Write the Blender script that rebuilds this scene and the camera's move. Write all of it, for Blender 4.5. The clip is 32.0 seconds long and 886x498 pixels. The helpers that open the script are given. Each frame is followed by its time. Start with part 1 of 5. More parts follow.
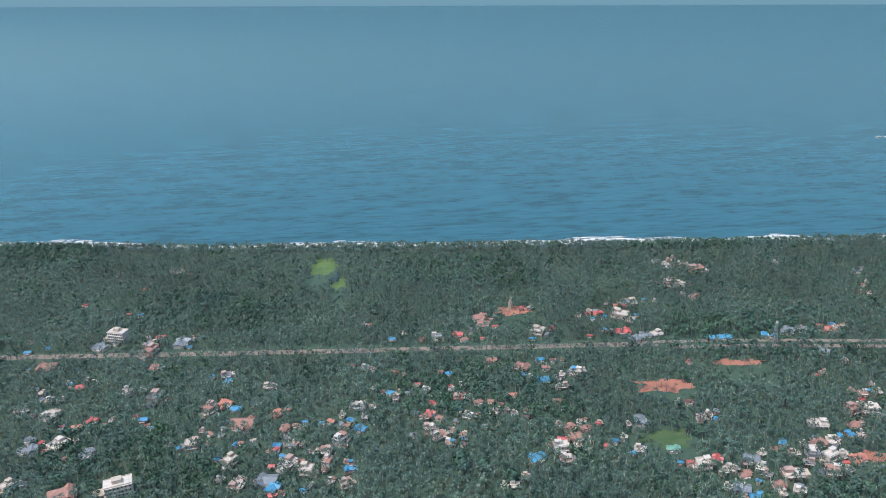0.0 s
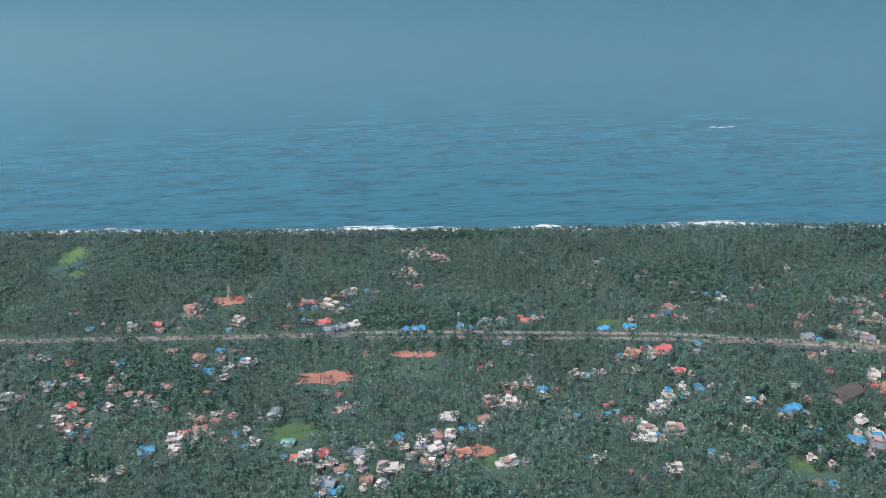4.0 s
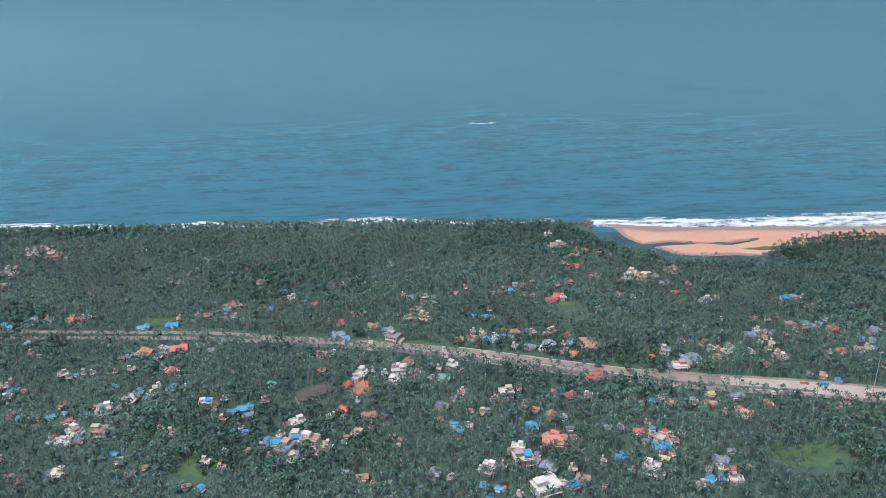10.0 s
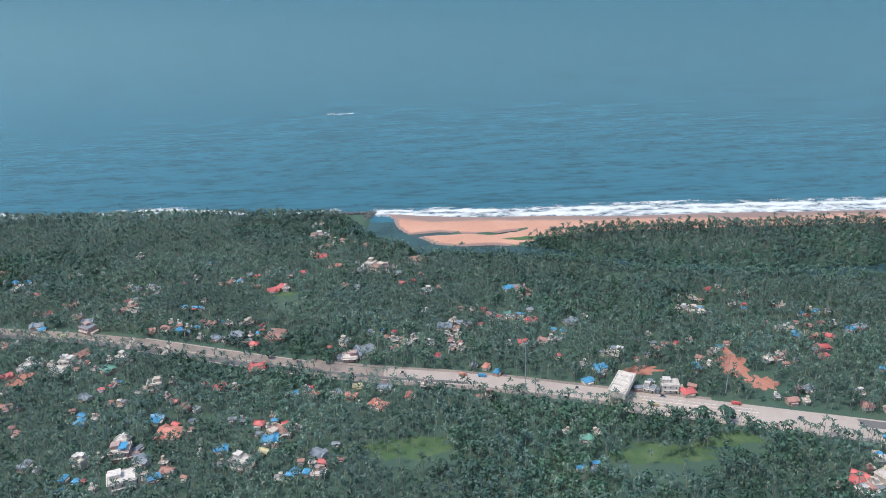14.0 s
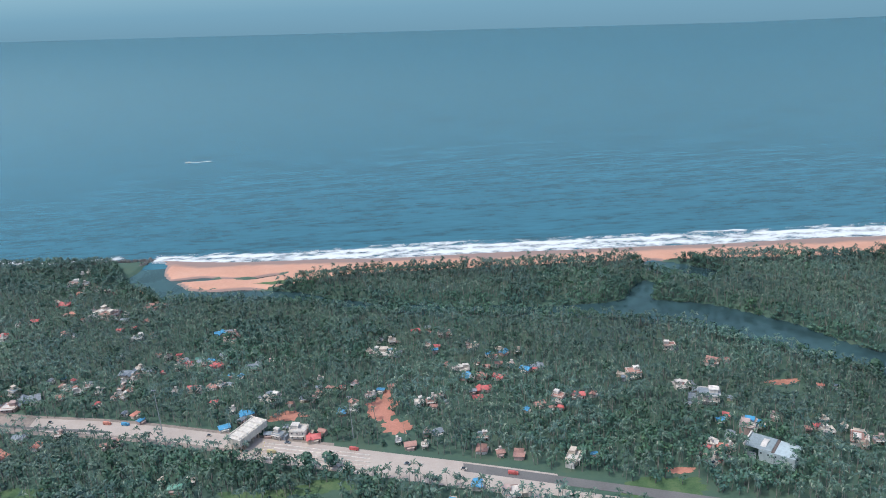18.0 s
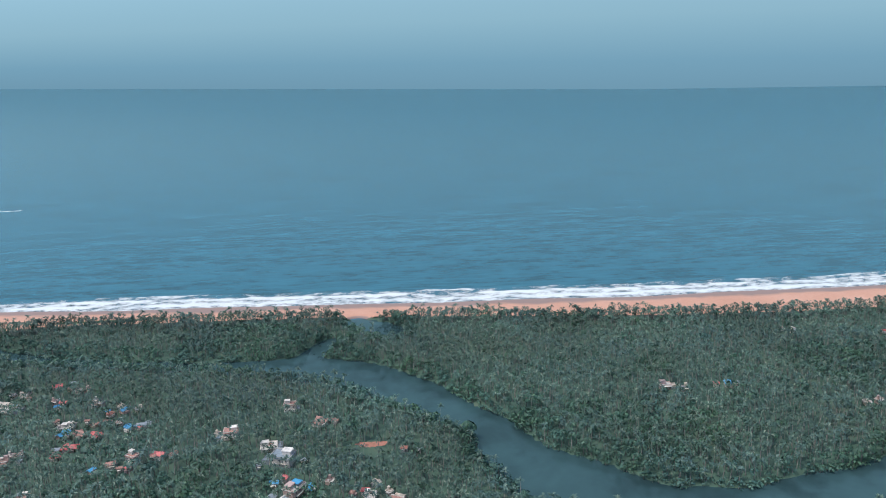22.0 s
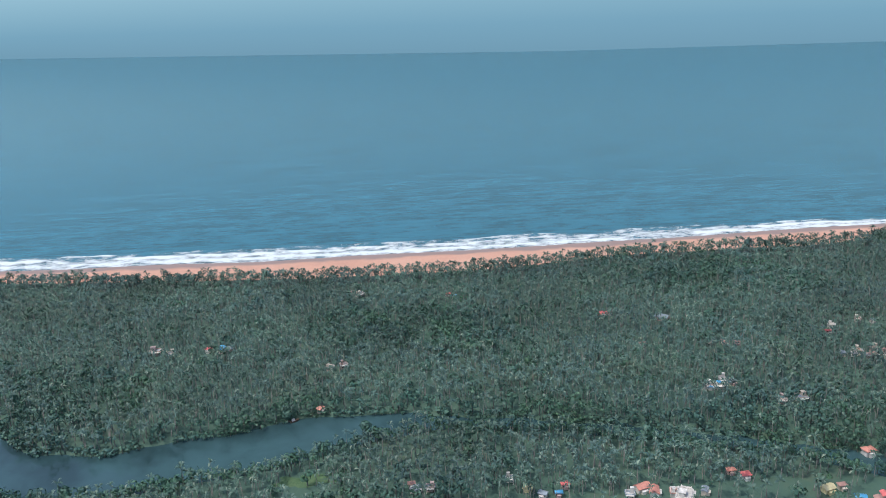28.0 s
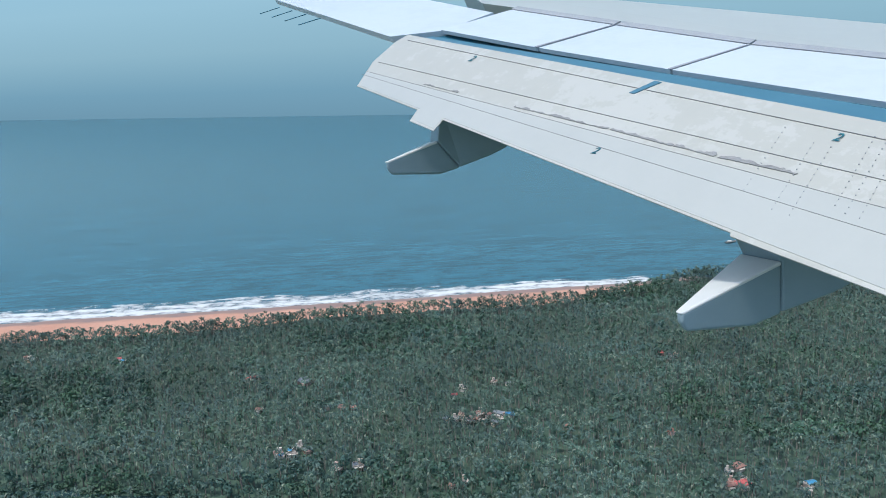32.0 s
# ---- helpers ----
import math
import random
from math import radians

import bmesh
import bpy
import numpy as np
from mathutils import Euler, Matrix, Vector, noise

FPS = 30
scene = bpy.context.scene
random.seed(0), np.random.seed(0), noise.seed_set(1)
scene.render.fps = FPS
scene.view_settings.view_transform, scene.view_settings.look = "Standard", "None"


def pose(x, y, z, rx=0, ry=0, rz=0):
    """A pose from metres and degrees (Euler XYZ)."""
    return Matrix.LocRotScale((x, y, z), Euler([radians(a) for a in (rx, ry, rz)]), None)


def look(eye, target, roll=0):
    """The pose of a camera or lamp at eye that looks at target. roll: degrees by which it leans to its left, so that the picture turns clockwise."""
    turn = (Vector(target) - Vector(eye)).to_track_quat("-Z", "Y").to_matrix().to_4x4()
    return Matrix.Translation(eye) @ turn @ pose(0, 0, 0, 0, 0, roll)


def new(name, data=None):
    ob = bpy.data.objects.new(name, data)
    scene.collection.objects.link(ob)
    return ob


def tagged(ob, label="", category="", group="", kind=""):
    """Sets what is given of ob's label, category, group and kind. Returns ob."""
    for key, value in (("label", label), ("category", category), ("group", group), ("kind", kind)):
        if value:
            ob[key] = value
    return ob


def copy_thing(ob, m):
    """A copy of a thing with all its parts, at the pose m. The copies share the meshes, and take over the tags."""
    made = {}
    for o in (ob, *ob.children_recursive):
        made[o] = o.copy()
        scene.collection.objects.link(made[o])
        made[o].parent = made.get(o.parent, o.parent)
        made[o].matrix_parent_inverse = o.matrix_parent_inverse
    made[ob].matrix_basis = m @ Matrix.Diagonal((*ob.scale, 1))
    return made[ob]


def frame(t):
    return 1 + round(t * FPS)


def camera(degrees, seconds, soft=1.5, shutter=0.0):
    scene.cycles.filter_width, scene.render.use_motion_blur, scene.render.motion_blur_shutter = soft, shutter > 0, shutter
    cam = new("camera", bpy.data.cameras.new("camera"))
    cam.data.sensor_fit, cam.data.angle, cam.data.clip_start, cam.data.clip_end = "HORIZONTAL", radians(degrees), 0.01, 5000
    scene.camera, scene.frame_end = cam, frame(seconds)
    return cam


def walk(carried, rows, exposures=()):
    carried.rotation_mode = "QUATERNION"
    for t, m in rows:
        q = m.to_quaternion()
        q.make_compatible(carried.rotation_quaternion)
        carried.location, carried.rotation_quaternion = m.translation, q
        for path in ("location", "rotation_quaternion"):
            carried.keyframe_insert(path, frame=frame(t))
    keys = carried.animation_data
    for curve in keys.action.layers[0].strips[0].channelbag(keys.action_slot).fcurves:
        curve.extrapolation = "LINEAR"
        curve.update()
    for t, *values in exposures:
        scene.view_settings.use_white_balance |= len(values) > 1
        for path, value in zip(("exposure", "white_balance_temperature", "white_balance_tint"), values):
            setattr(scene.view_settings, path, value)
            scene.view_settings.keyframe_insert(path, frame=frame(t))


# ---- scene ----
cam = camera(58.50, 32.0, 0.95)

# seconds, eye in metres, then yaw, pitch and roll in degrees
FLIGHT = [
    (0, 0.00, 0.00, 208.53, -0.110, -21.799, -2.546),
    (0.5, 19.80, 0.51, 207.64, 0.110, -22.119, -2.879),
    (1, 39.50, 0.99, 206.73, 0.193, -22.498, -2.827),
    (1.5, 59.11, 1.42, 205.81, -0.101, -22.040, -2.589),
    (2, 78.63, 1.82, 204.88, -0.272, -22.114, -2.419),
    (2.5, 98.08, 2.19, 203.93, -0.510, -22.401, -2.223),
    (3, 117.45, 2.52, 202.97, -0.645, -22.556, -2.091),
    (3.5, 136.76, 2.83, 201.99, -0.796, -22.723, -1.971),
    (5.5, 213.41, 3.77, 197.97, -1.443, -22.518, -1.749),
    (6, 232.46, 3.94, 196.93, -1.360, -22.744, -1.821),
    (6.5, 251.47, 4.09, 195.88, -1.183, -23.171, -1.884),
    (7, 270.44, 4.22, 194.82, -1.237, -23.147, -1.836),
    (7.5, 289.38, 4.34, 193.74, -1.387, -23.045, -1.857),
    (8, 308.30, 4.43, 192.66, -1.290, -22.992, -2.077),
    (8.5, 327.20, 4.51, 191.56, -1.402, -23.270, -1.889),
    (9, 346.08, 4.57, 190.46, -1.348, -23.276, -1.974),
    (9.5, 364.94, 4.62, 189.34, -1.560, -23.110, -1.723),
    (10, 383.79, 4.65, 188.22, -1.929, -22.713, -1.708),
    (10.5, 402.63, 4.67, 187.08, -1.683, -22.830, -1.784),
    (11, 421.46, 4.68, 185.94, -1.484, -23.051, -1.871),
    (11.5, 440.30, 4.68, 184.79, -1.255, -23.169, -2.083),
    (12, 459.12, 4.67, 183.63, -1.397, -22.663, -2.144),
    (12.5, 477.95, 4.65, 182.46, -1.368, -21.858, -2.434),
    (13, 496.79, 4.62, 181.29, -1.571, -21.602, -2.218),
    (13.5, 515.62, 4.59, 180.10, -0.630, -23.065, -2.392),
    (14, 534.47, 4.54, 178.92, -0.894, -23.132, -2.266),
    (14.5, 553.32, 4.49, 177.73, -0.822, -23.099, -2.496),
    (16.5, 628.83, 4.24, 172.92, 0.485, -19.913, -4.047),
    (17, 647.73, 4.17, 171.71, 0.704, -19.644, -4.481),
    (17.5, 666.65, 4.09, 170.50, 0.064, -19.713, -3.787),
    (18, 685.59, 4.01, 169.29, -0.047, -19.853, -3.755),
    (18.5, 704.53, 3.93, 168.07, -0.066, -19.545, -3.664),
    (19, 723.49, 3.84, 166.86, -0.562, -17.895, -3.551),
    (19.5, 742.46, 3.75, 165.65, -0.664, -16.850, -3.594),
    (20, 761.44, 3.65, 164.44, -1.362, -17.379, -2.715),
    (20.5, 780.44, 3.56, 163.23, -1.608, -17.898, -2.535),
    (21, 799.44, 3.46, 162.03, -1.953, -17.508, -2.051),
    (21.5, 818.46, 3.36, 160.83, -2.443, -16.703, -1.537),
    (22, 837.48, 3.25, 159.64, -2.536, -15.798, -1.923),
    (22.5, 856.51, 3.15, 158.45, -2.528, -15.292, -1.934),
    (23, 875.54, 3.03, 157.26, -2.515, -15.564, -1.997),
    (23.5, 894.58, 2.92, 156.09, -2.268, -16.420, -2.244),
    (24, 913.62, 2.80, 154.92, -2.202, -17.651, -2.318),
    (24.5, 932.65, 2.68, 153.77, -2.267, -17.585, -2.305),
    (25, 951.69, 2.55, 152.62, -2.262, -17.553, -2.504),
    (25.5, 970.71, 2.42, 151.48, -2.581, -17.368, -2.312),
    (26, 989.73, 2.29, 150.36, -2.585, -17.463, -2.340),
    (26.5, 1008.74, 2.14, 149.25, -2.740, -17.892, -2.077),
    (28.5, 1084.58, 1.50, 144.95, -1.325, -18.121, -2.999),
    (29, 1103.47, 1.32, 143.92, -1.337, -17.007, -3.103),
    (29.5, 1122.34, 1.13, 142.90, -0.777, -16.870, -3.042),
    (30, 1141.16, 0.93, 141.91, -2.053, -14.617, -2.758),
    (30.5, 1159.95, 0.72, 140.94, -2.215, -14.043, -2.876),
    (31, 1178.68, 0.49, 139.99, -2.288, -14.162, -2.938),
    (31.5, 1197.37, 0.25, 139.06, -2.629, -14.008, -2.751),
    (32, 1216.00, 0.00, 138.16, -3.102, -13.830, -2.619),
]


def aim(x, y, z, yaw, pitch, roll):
    a, p = radians(yaw), radians(pitch)
    way = Vector((-math.sin(a) * math.cos(p), math.cos(a) * math.cos(p), math.sin(p)))
    return look((x, y, z), Vector((x, y, z)) + way * 10, roll)


walk(cam, [(t, aim(*row)) for t, *row in FLIGHT], [(0, 0.74, 6200, 9), (14, 0.76, 6200, 9), (20, 0.72, 6050, 8), (22, 0.67, 6050, 8), (24, 0.53, 6050, 8), (26, 0.56, 6050, 8), (29, 0.80, 6050, 8), (30, 0.68, 6050, 8), (32, 0.66, 6050, 8)])

# ---- light ----
SUN_FROM = Vector((-0.40, -0.20, 0.88)).normalized()
world = bpy.data.worlds.new("hazy_sky")
scene.world = world
world.use_nodes = True
wn = world.node_tree.nodes
sky = wn.new("ShaderNodeTexSky")
sky.sky_type = "NISHITA"
sky.sun_disc = False
sky.sun_elevation = math.asin(SUN_FROM.z)
sky.sun_rotation = math.atan2(SUN_FROM.x, SUN_FROM.y)
sky.dust_density = 2.0
wn["Background"].inputs["Strength"].default_value = 0.15
world.node_tree.links.new(sky.outputs[0], wn["Background"].inputs["Color"])
sun = new("sun", bpy.data.lights.new("sun", "SUN"))
sun.data.energy = 1.55
sun.data.angle = radians(2.0)
sun.data.color = (1.0, 0.95, 0.87)
sun.matrix_world = look((0, 0, 900), Vector((0, 0, 900)) - SUN_FROM)


# ---- materials ----
def material(name, color, rough=0.7, metal=0.0, spec=0.5):
    m = bpy.data.materials.new(name)
    m.use_nodes = True
    b = m.node_tree.nodes["Principled BSDF"]
    b.inputs["Base Color"].default_value = (*color, 1)
    b.inputs["Roughness"].default_value = rough
    b.inputs["Metallic"].default_value = metal
    b.inputs["Specular IOR Level"].default_value = spec
    return m


def node(m, kind, **values):
    n = m.node_tree.nodes.new(kind)
    for key, value in values.items():
        if key in n.inputs:
            n.inputs[key].default_value = value
    return n


def link(m, a, b):
    m.node_tree.links.new(a, b)


def bsdf(m):
    return m.node_tree.nodes["Principled BSDF"]


def ramp(m, stops):
    n = m.node_tree.nodes.new("ShaderNodeValToRGB")
    while len(n.color_ramp.elements) < len(stops):
        n.color_ramp.elements.new(0.5)
    for e, (at, c) in zip(n.color_ramp.elements, stops):
        e.position, e.color = at, (*c, 1)
    return n


def place(m, scale=(1, 1, 1), what="Object"):
    """Object coordinates, scaled."""
    co = m.node_tree.nodes.new("ShaderNodeTexCoord")
    mp = m.node_tree.nodes.new("ShaderNodeMapping")
    mp.inputs["Scale"].default_value = scale
    link(m, co.outputs[what], mp.inputs["Vector"])
    return mp.outputs[0]


def mottled(name, stops, scale, fine, rough=0.8, bump=0.3, dist=0.3, spec=0.4):
    """A surface with large stains, fine grain and relief."""
    m = material(name, stops[0][1], rough, spec=spec)
    at = place(m)
    big = node(m, "ShaderNodeTexNoise", Scale=scale, Detail=6.0, Roughness=0.62)
    small = node(m, "ShaderNodeTexNoise", Scale=fine, Detail=4.0, Roughness=0.7)
    link(m, at, big.inputs["Vector"])
    link(m, at, small.inputs["Vector"])
    mix = node(m, "ShaderNodeMix")
    mix.inputs[0].default_value = 0.4
    link(m, big.outputs["Fac"], mix.inputs[2])
    link(m, small.outputs["Fac"], mix.inputs[3])
    r = ramp(m, stops)
    link(m, mix.outputs[0], r.inputs[0])
    link(m, r.outputs[0], bsdf(m).inputs["Base Color"])
    b = node(m, "ShaderNodeBump", Strength=bump, Distance=dist)
    link(m, small.outputs["Fac"], b.inputs["Height"])
    link(m, b.outputs[0], bsdf(m).inputs["Normal"])
    return m


SOIL = mottled("undergrowth_soil", [(0.3, (0.040, 0.074, 0.054)), (0.52, (0.056, 0.100, 0.066)), (0.66, (0.075, 0.100, 0.062)), (0.80, (0.15, 0.115, 0.08))], 0.03, 0.4)
SAND = mottled("wet_red_sand", [(0.3, (0.43, 0.215, 0.14)), (0.5, (0.51, 0.27, 0.18)), (0.72, (0.57, 0.335, 0.24))], 0.03, 0.6)
sz = node(SAND, "ShaderNodeSeparateXYZ")
link(SAND, place(SAND), sz.inputs[0])
sn = node(SAND, "ShaderNodeTexNoise", Scale=0.05, Detail=4.0)
link(SAND, place(SAND), sn.inputs["Vector"])
sa = node(SAND, "ShaderNodeMath")
sa.operation = "MULTIPLY_ADD"
sa.inputs[1].default_value = 1.4
link(SAND, sn.outputs["Fac"], sa.inputs[0])
link(SAND, sz.outputs["Z"], sa.inputs[2])
sw = node(SAND, "ShaderNodeMapRange")
sw.inputs[1].default_value, sw.inputs[2].default_value = 1.45, 1.95
link(SAND, sa.outputs[0], sw.inputs[0])
sm = node(SAND, "ShaderNodeMix")
sm.data_type = "RGBA"
sm.inputs[6].default_value = (0.26, 0.175, 0.145, 1)
link(SAND, sw.outputs[0], sm.inputs[0])
link(SAND, bsdf(SAND).inputs["Base Color"].links[0].from_socket, sm.inputs[7])
link(SAND, sm.outputs[2], bsdf(SAND).inputs["Base Color"])
EARTH = mottled("bare_red_earth", [(0.34, (0.10, 0.10, 0.06)), (0.42, (0.34, 0.15, 0.10)), (0.6, (0.46, 0.20, 0.14)), (0.8, (0.44, 0.30, 0.23))], 0.1, 1.2)
ROADBED = mottled("dusty_roadbed", [(0.34, (0.13, 0.11, 0.095)), (0.5, (0.25, 0.205, 0.17)), (0.75, (0.33, 0.25, 0.20))], 0.09, 0.8)
ASPHALT = mottled("worn_asphalt", [(0.3, (0.10, 0.095, 0.09)), (0.7, (0.17, 0.16, 0.15))], 0.08, 1.5)
CONCRETE = mottled("pale_concrete", [(0.3, (0.33, 0.27, 0.225)), (0.7, (0.46, 0.39, 0.33))], 0.1, 1.5)
PADDY = mottled("young_rice", [(0.3, (0.060, 0.112, 0.030)), (0.5, (0.105, 0.172, 0.055)), (0.75, (0.180, 0.222, 0.088))], 0.08, 1.0)
GRASS = mottled("rough_grass", [(0.3, (0.034, 0.072, 0.027)), (0.5, (0.064, 0.114, 0.045)), (0.75, (0.140, 0.165, 0.075))], 0.16, 1.4)


def leaves(name, dark, mid, pale):
    m = material(name, mid, 0.55, spec=0.3)
    rnd = node(m, "ShaderNodeNewGeometry")
    r = ramp(m, [(0.0, dark), (0.5, mid), (0.78, mid), (1.0, pale)])
    link(m, rnd.outputs["Random Per Island"], r.inputs[0])
    big = node(m, "ShaderNodeTexNoise", Scale=0.02, Detail=3.0)
    link(m, place(m), big.inputs["Vector"])
    hs = node(m, "ShaderNodeHueSaturation")
    mr = node(m, "ShaderNodeMapRange")
    mr.inputs[1].default_value, mr.inputs[2].default_value = 0.3, 0.7
    mr.inputs[3].default_value, mr.inputs[4].default_value = 0.7, 1.35
    link(m, big.outputs["Fac"], mr.inputs[0])
    link(m, mr.outputs[0], hs.inputs["Value"])
    tint = node(m, "ShaderNodeTexNoise", Scale=0.035, Detail=4.0)
    link(m, place(m, (1, 1, 0.2)), tint.inputs["Vector"])
    mh = node(m, "ShaderNodeMapRange")
    mh.inputs[1].default_value, mh.inputs[2].default_value = 0.35, 0.65
    mh.inputs[3].default_value, mh.inputs[4].default_value = 0.455, 0.53
    link(m, tint.outputs["Fac"], mh.inputs[0])
    link(m, mh.outputs[0], hs.inputs["Hue"])
    link(m, r.outputs[0], hs.inputs["Color"])
    link(m, hs.outputs[0], bsdf(m).inputs["Base Color"])
    return m


PALM = leaves("palm_fronds", (0.040, 0.074, 0.060), (0.060, 0.106, 0.082), (0.165, 0.205, 0.145))
LEAF = leaves("broad_leaves", (0.036, 0.076, 0.057), (0.047, 0.101, 0.069), (0.075, 0.140, 0.085))
TRUNK = mottled("grey_palm_trunk", [(0.3, (0.10, 0.095, 0.082)), (0.7, (0.18, 0.17, 0.15))], 0.5, 3.0)


def water(name, deep, rough, sx, sy, bump):
    m = material(name, deep, rough, spec=0.5)
    bsdf(m).inputs["IOR"].default_value = 1.33
    waves = node(m, "ShaderNodeTexNoise", Scale=1.0, Detail=5.0, Roughness=0.58, Distortion=0.3)
    link(m, place(m, (sx, sy, 1)), waves.inputs["Vector"])
    swell = node(m, "ShaderNodeTexNoise", Scale=1.0, Detail=3.0, Roughness=0.5)
    link(m, place(m, (sx * 0.3, sy * 0.3, 1)), swell.inputs["Vector"])
    # wave shading is painted into the base colour: troughs darker, crests paler
    r = ramp(m, [(0.40, tuple(c * 0.66 for c in deep)), (0.5, deep), (0.62, tuple(c * 1.22 for c in deep))])
    mix = node(m, "ShaderNodeMix")
    mix.inputs[0].default_value = 0.42
    link(m, waves.outputs["Fac"], mix.inputs[2])
    link(m, swell.outputs["Fac"], mix.inputs[3])
    link(m, mix.outputs[0], r.inputs[0])
    link(m, r.outputs[0], bsdf(m).inputs["Base Color"])
    b = node(m, "ShaderNodeBump", Strength=bump, Distance=1.6)
    link(m, waves.outputs["Fac"], b.inputs["Height"])
    link(m, b.outputs[0], bsdf(m).inputs["Normal"])
    return m


SEA = water("sea_water", (0.025, 0.100, 0.138), 0.12, 0.055, 0.23, 0.10)
RIVER = water("river_water", (0.032, 0.064, 0.066), 0.05, 0.05, 0.05, 0.04)


def painted(name, color, rough=0.6, vary=0.25, stain=0.35, scale=0.8):
    """Weathered paint or sheet: a shade of its own for each object, streaks and stains."""
    m = material(name, color, rough)
    oi = node(m, "ShaderNodeObjectInfo")
    st = node(m, "ShaderNodeTexNoise", Scale=scale, Detail=5.0, Roughness=0.65)
    link(m, place(m, (1, 1, 0.4)), st.inputs["Vector"])
    a = node(m, "ShaderNodeMapRange")
    a.inputs[3].default_value, a.inputs[4].default_value = 1 - vary, 1 + vary * 0.6
    ge = node(m, "ShaderNodeNewGeometry")
    av = node(m, "ShaderNodeMix")
    av.inputs[0].default_value = 0.5
    link(m, oi.outputs["Random"], av.inputs[2])
    link(m, ge.outputs["Random Per Island"], av.inputs[3])
    link(m, av.outputs[0], a.inputs[0])
    b = node(m, "ShaderNodeMapRange")
    b.inputs[1].default_value, b.inputs[2].default_value = 0.35, 0.7
    b.inputs[3].default_value, b.inputs[4].default_value = 1.0, 1 - stain
    link(m, st.outputs["Fac"], b.inputs[0])
    mu = node(m, "ShaderNodeMath")
    mu.operation = "MULTIPLY"
    link(m, a.outputs[0], mu.inputs[0])
    link(m, b.outputs[0], mu.inputs[1])
    hs = node(m, "ShaderNodeHueSaturation", Color=(*color, 1))
    link(m, mu.outputs[0], hs.inputs["Value"])
    link(m, hs.outputs[0], bsdf(m).inputs["Base Color"])
    return m


WHITE = painted("weathered_white_paint", (0.74, 0.665, 0.58), stain=0.5)
CREAM = painted("cream_plaster", (0.58, 0.485, 0.385))
ROSE = painted("rose_plaster", (0.50, 0.35, 0.30))
ROOFS = {
    "red": painted("red_sheet_roof", (0.60, 0.14, 0.125), 0.5),
    "blue": painted("blue_sheet_roof", (0.08, 0.31, 0.50), 0.45),
    "grey": painted("grey_sheet_roof", (0.24, 0.27, 0.29), 0.5),
    "orange": painted("orange_tile_roof", (0.58, 0.24, 0.17), 0.75),
    "faded": painted("faded_tile_roof", (0.42, 0.23, 0.18), 0.8),
    "green": painted("green_sheet_roof", (0.16, 0.36, 0.26), 0.5),
    "yellow": painted("yellow_plaster_roof", (0.60, 0.50, 0.27), 0.6),
    "white": painted("pale_roof_slab", (0.65, 0.585, 0.51), 0.7),
    "brown": painted("brown_old_tiles", (0.13, 0.10, 0.085), 0.8),
}
PANE = material("dark_window_glass", (0.03, 0.04, 0.05), 0.15)
WOOD = painted("dark_wood", (0.12, 0.07, 0.04), 0.6)
STEEL = painted("grey_painted_steel", (0.32, 0.33, 0.34), 0.45)
ROCK = mottled("dark_shore_rock", [(0.3, (0.06, 0.058, 0.055)), (0.7, (0.18, 0.17, 0.155))], 0.4, 2.0)
RUBBER = material("black_rubber", (0.02, 0.02, 0.02), 0.8)

FOAM = material("surf_foam", (0.60, 0.61, 0.59), 0.7)
fn = node(FOAM, "ShaderNodeTexNoise", Scale=1.0, Detail=7.0, Roughness=0.68)
link(FOAM, place(FOAM, (0.10, 0.20, 1)), fn.inputs["Vector"])
ff = node(FOAM, "ShaderNodeTexNoise", Scale=1.0, Detail=6.0, Roughness=0.7)
link(FOAM, place(FOAM, (0.5, 0.9, 1)), ff.inputs["Vector"])
fv = node(FOAM, "ShaderNodeAttribute")
fv.attribute_name = "thickness"
fs = node(FOAM, "ShaderNodeMath")
fs.operation = "ADD"
link(FOAM, fn.outputs["Fac"], fs.inputs[0])
link(FOAM, fv.outputs["Fac"], fs.inputs[1])
fs2 = node(FOAM, "ShaderNodeMath")
fs2.operation = "MULTIPLY_ADD"
fs2.inputs[1].default_value = 0.35
link(FOAM, ff.outputs["Fac"], fs2.inputs[0])
link(FOAM, fs.outputs[0], fs2.inputs[2])
fr = node(FOAM, "ShaderNodeMapRange")
fr.inputs[1].default_value, fr.inputs[2].default_value = 0.72, 1.0
link(FOAM, fs2.outputs[0], fr.inputs[0])
link(FOAM, fr.outputs[0], bsdf(FOAM).inputs["Alpha"])

# ---- the plan ----


def along(points):
    """A smooth line through a few knots: y as a function of x."""
    xs, ys = np.array(points, float).T

    def line(x):
        x = np.asarray(x, float)
        soft = [np.interp(x + d, xs, ys) for d in (-14, -7, 0, 7, 14)]
        return sum(soft) / 5
    return line


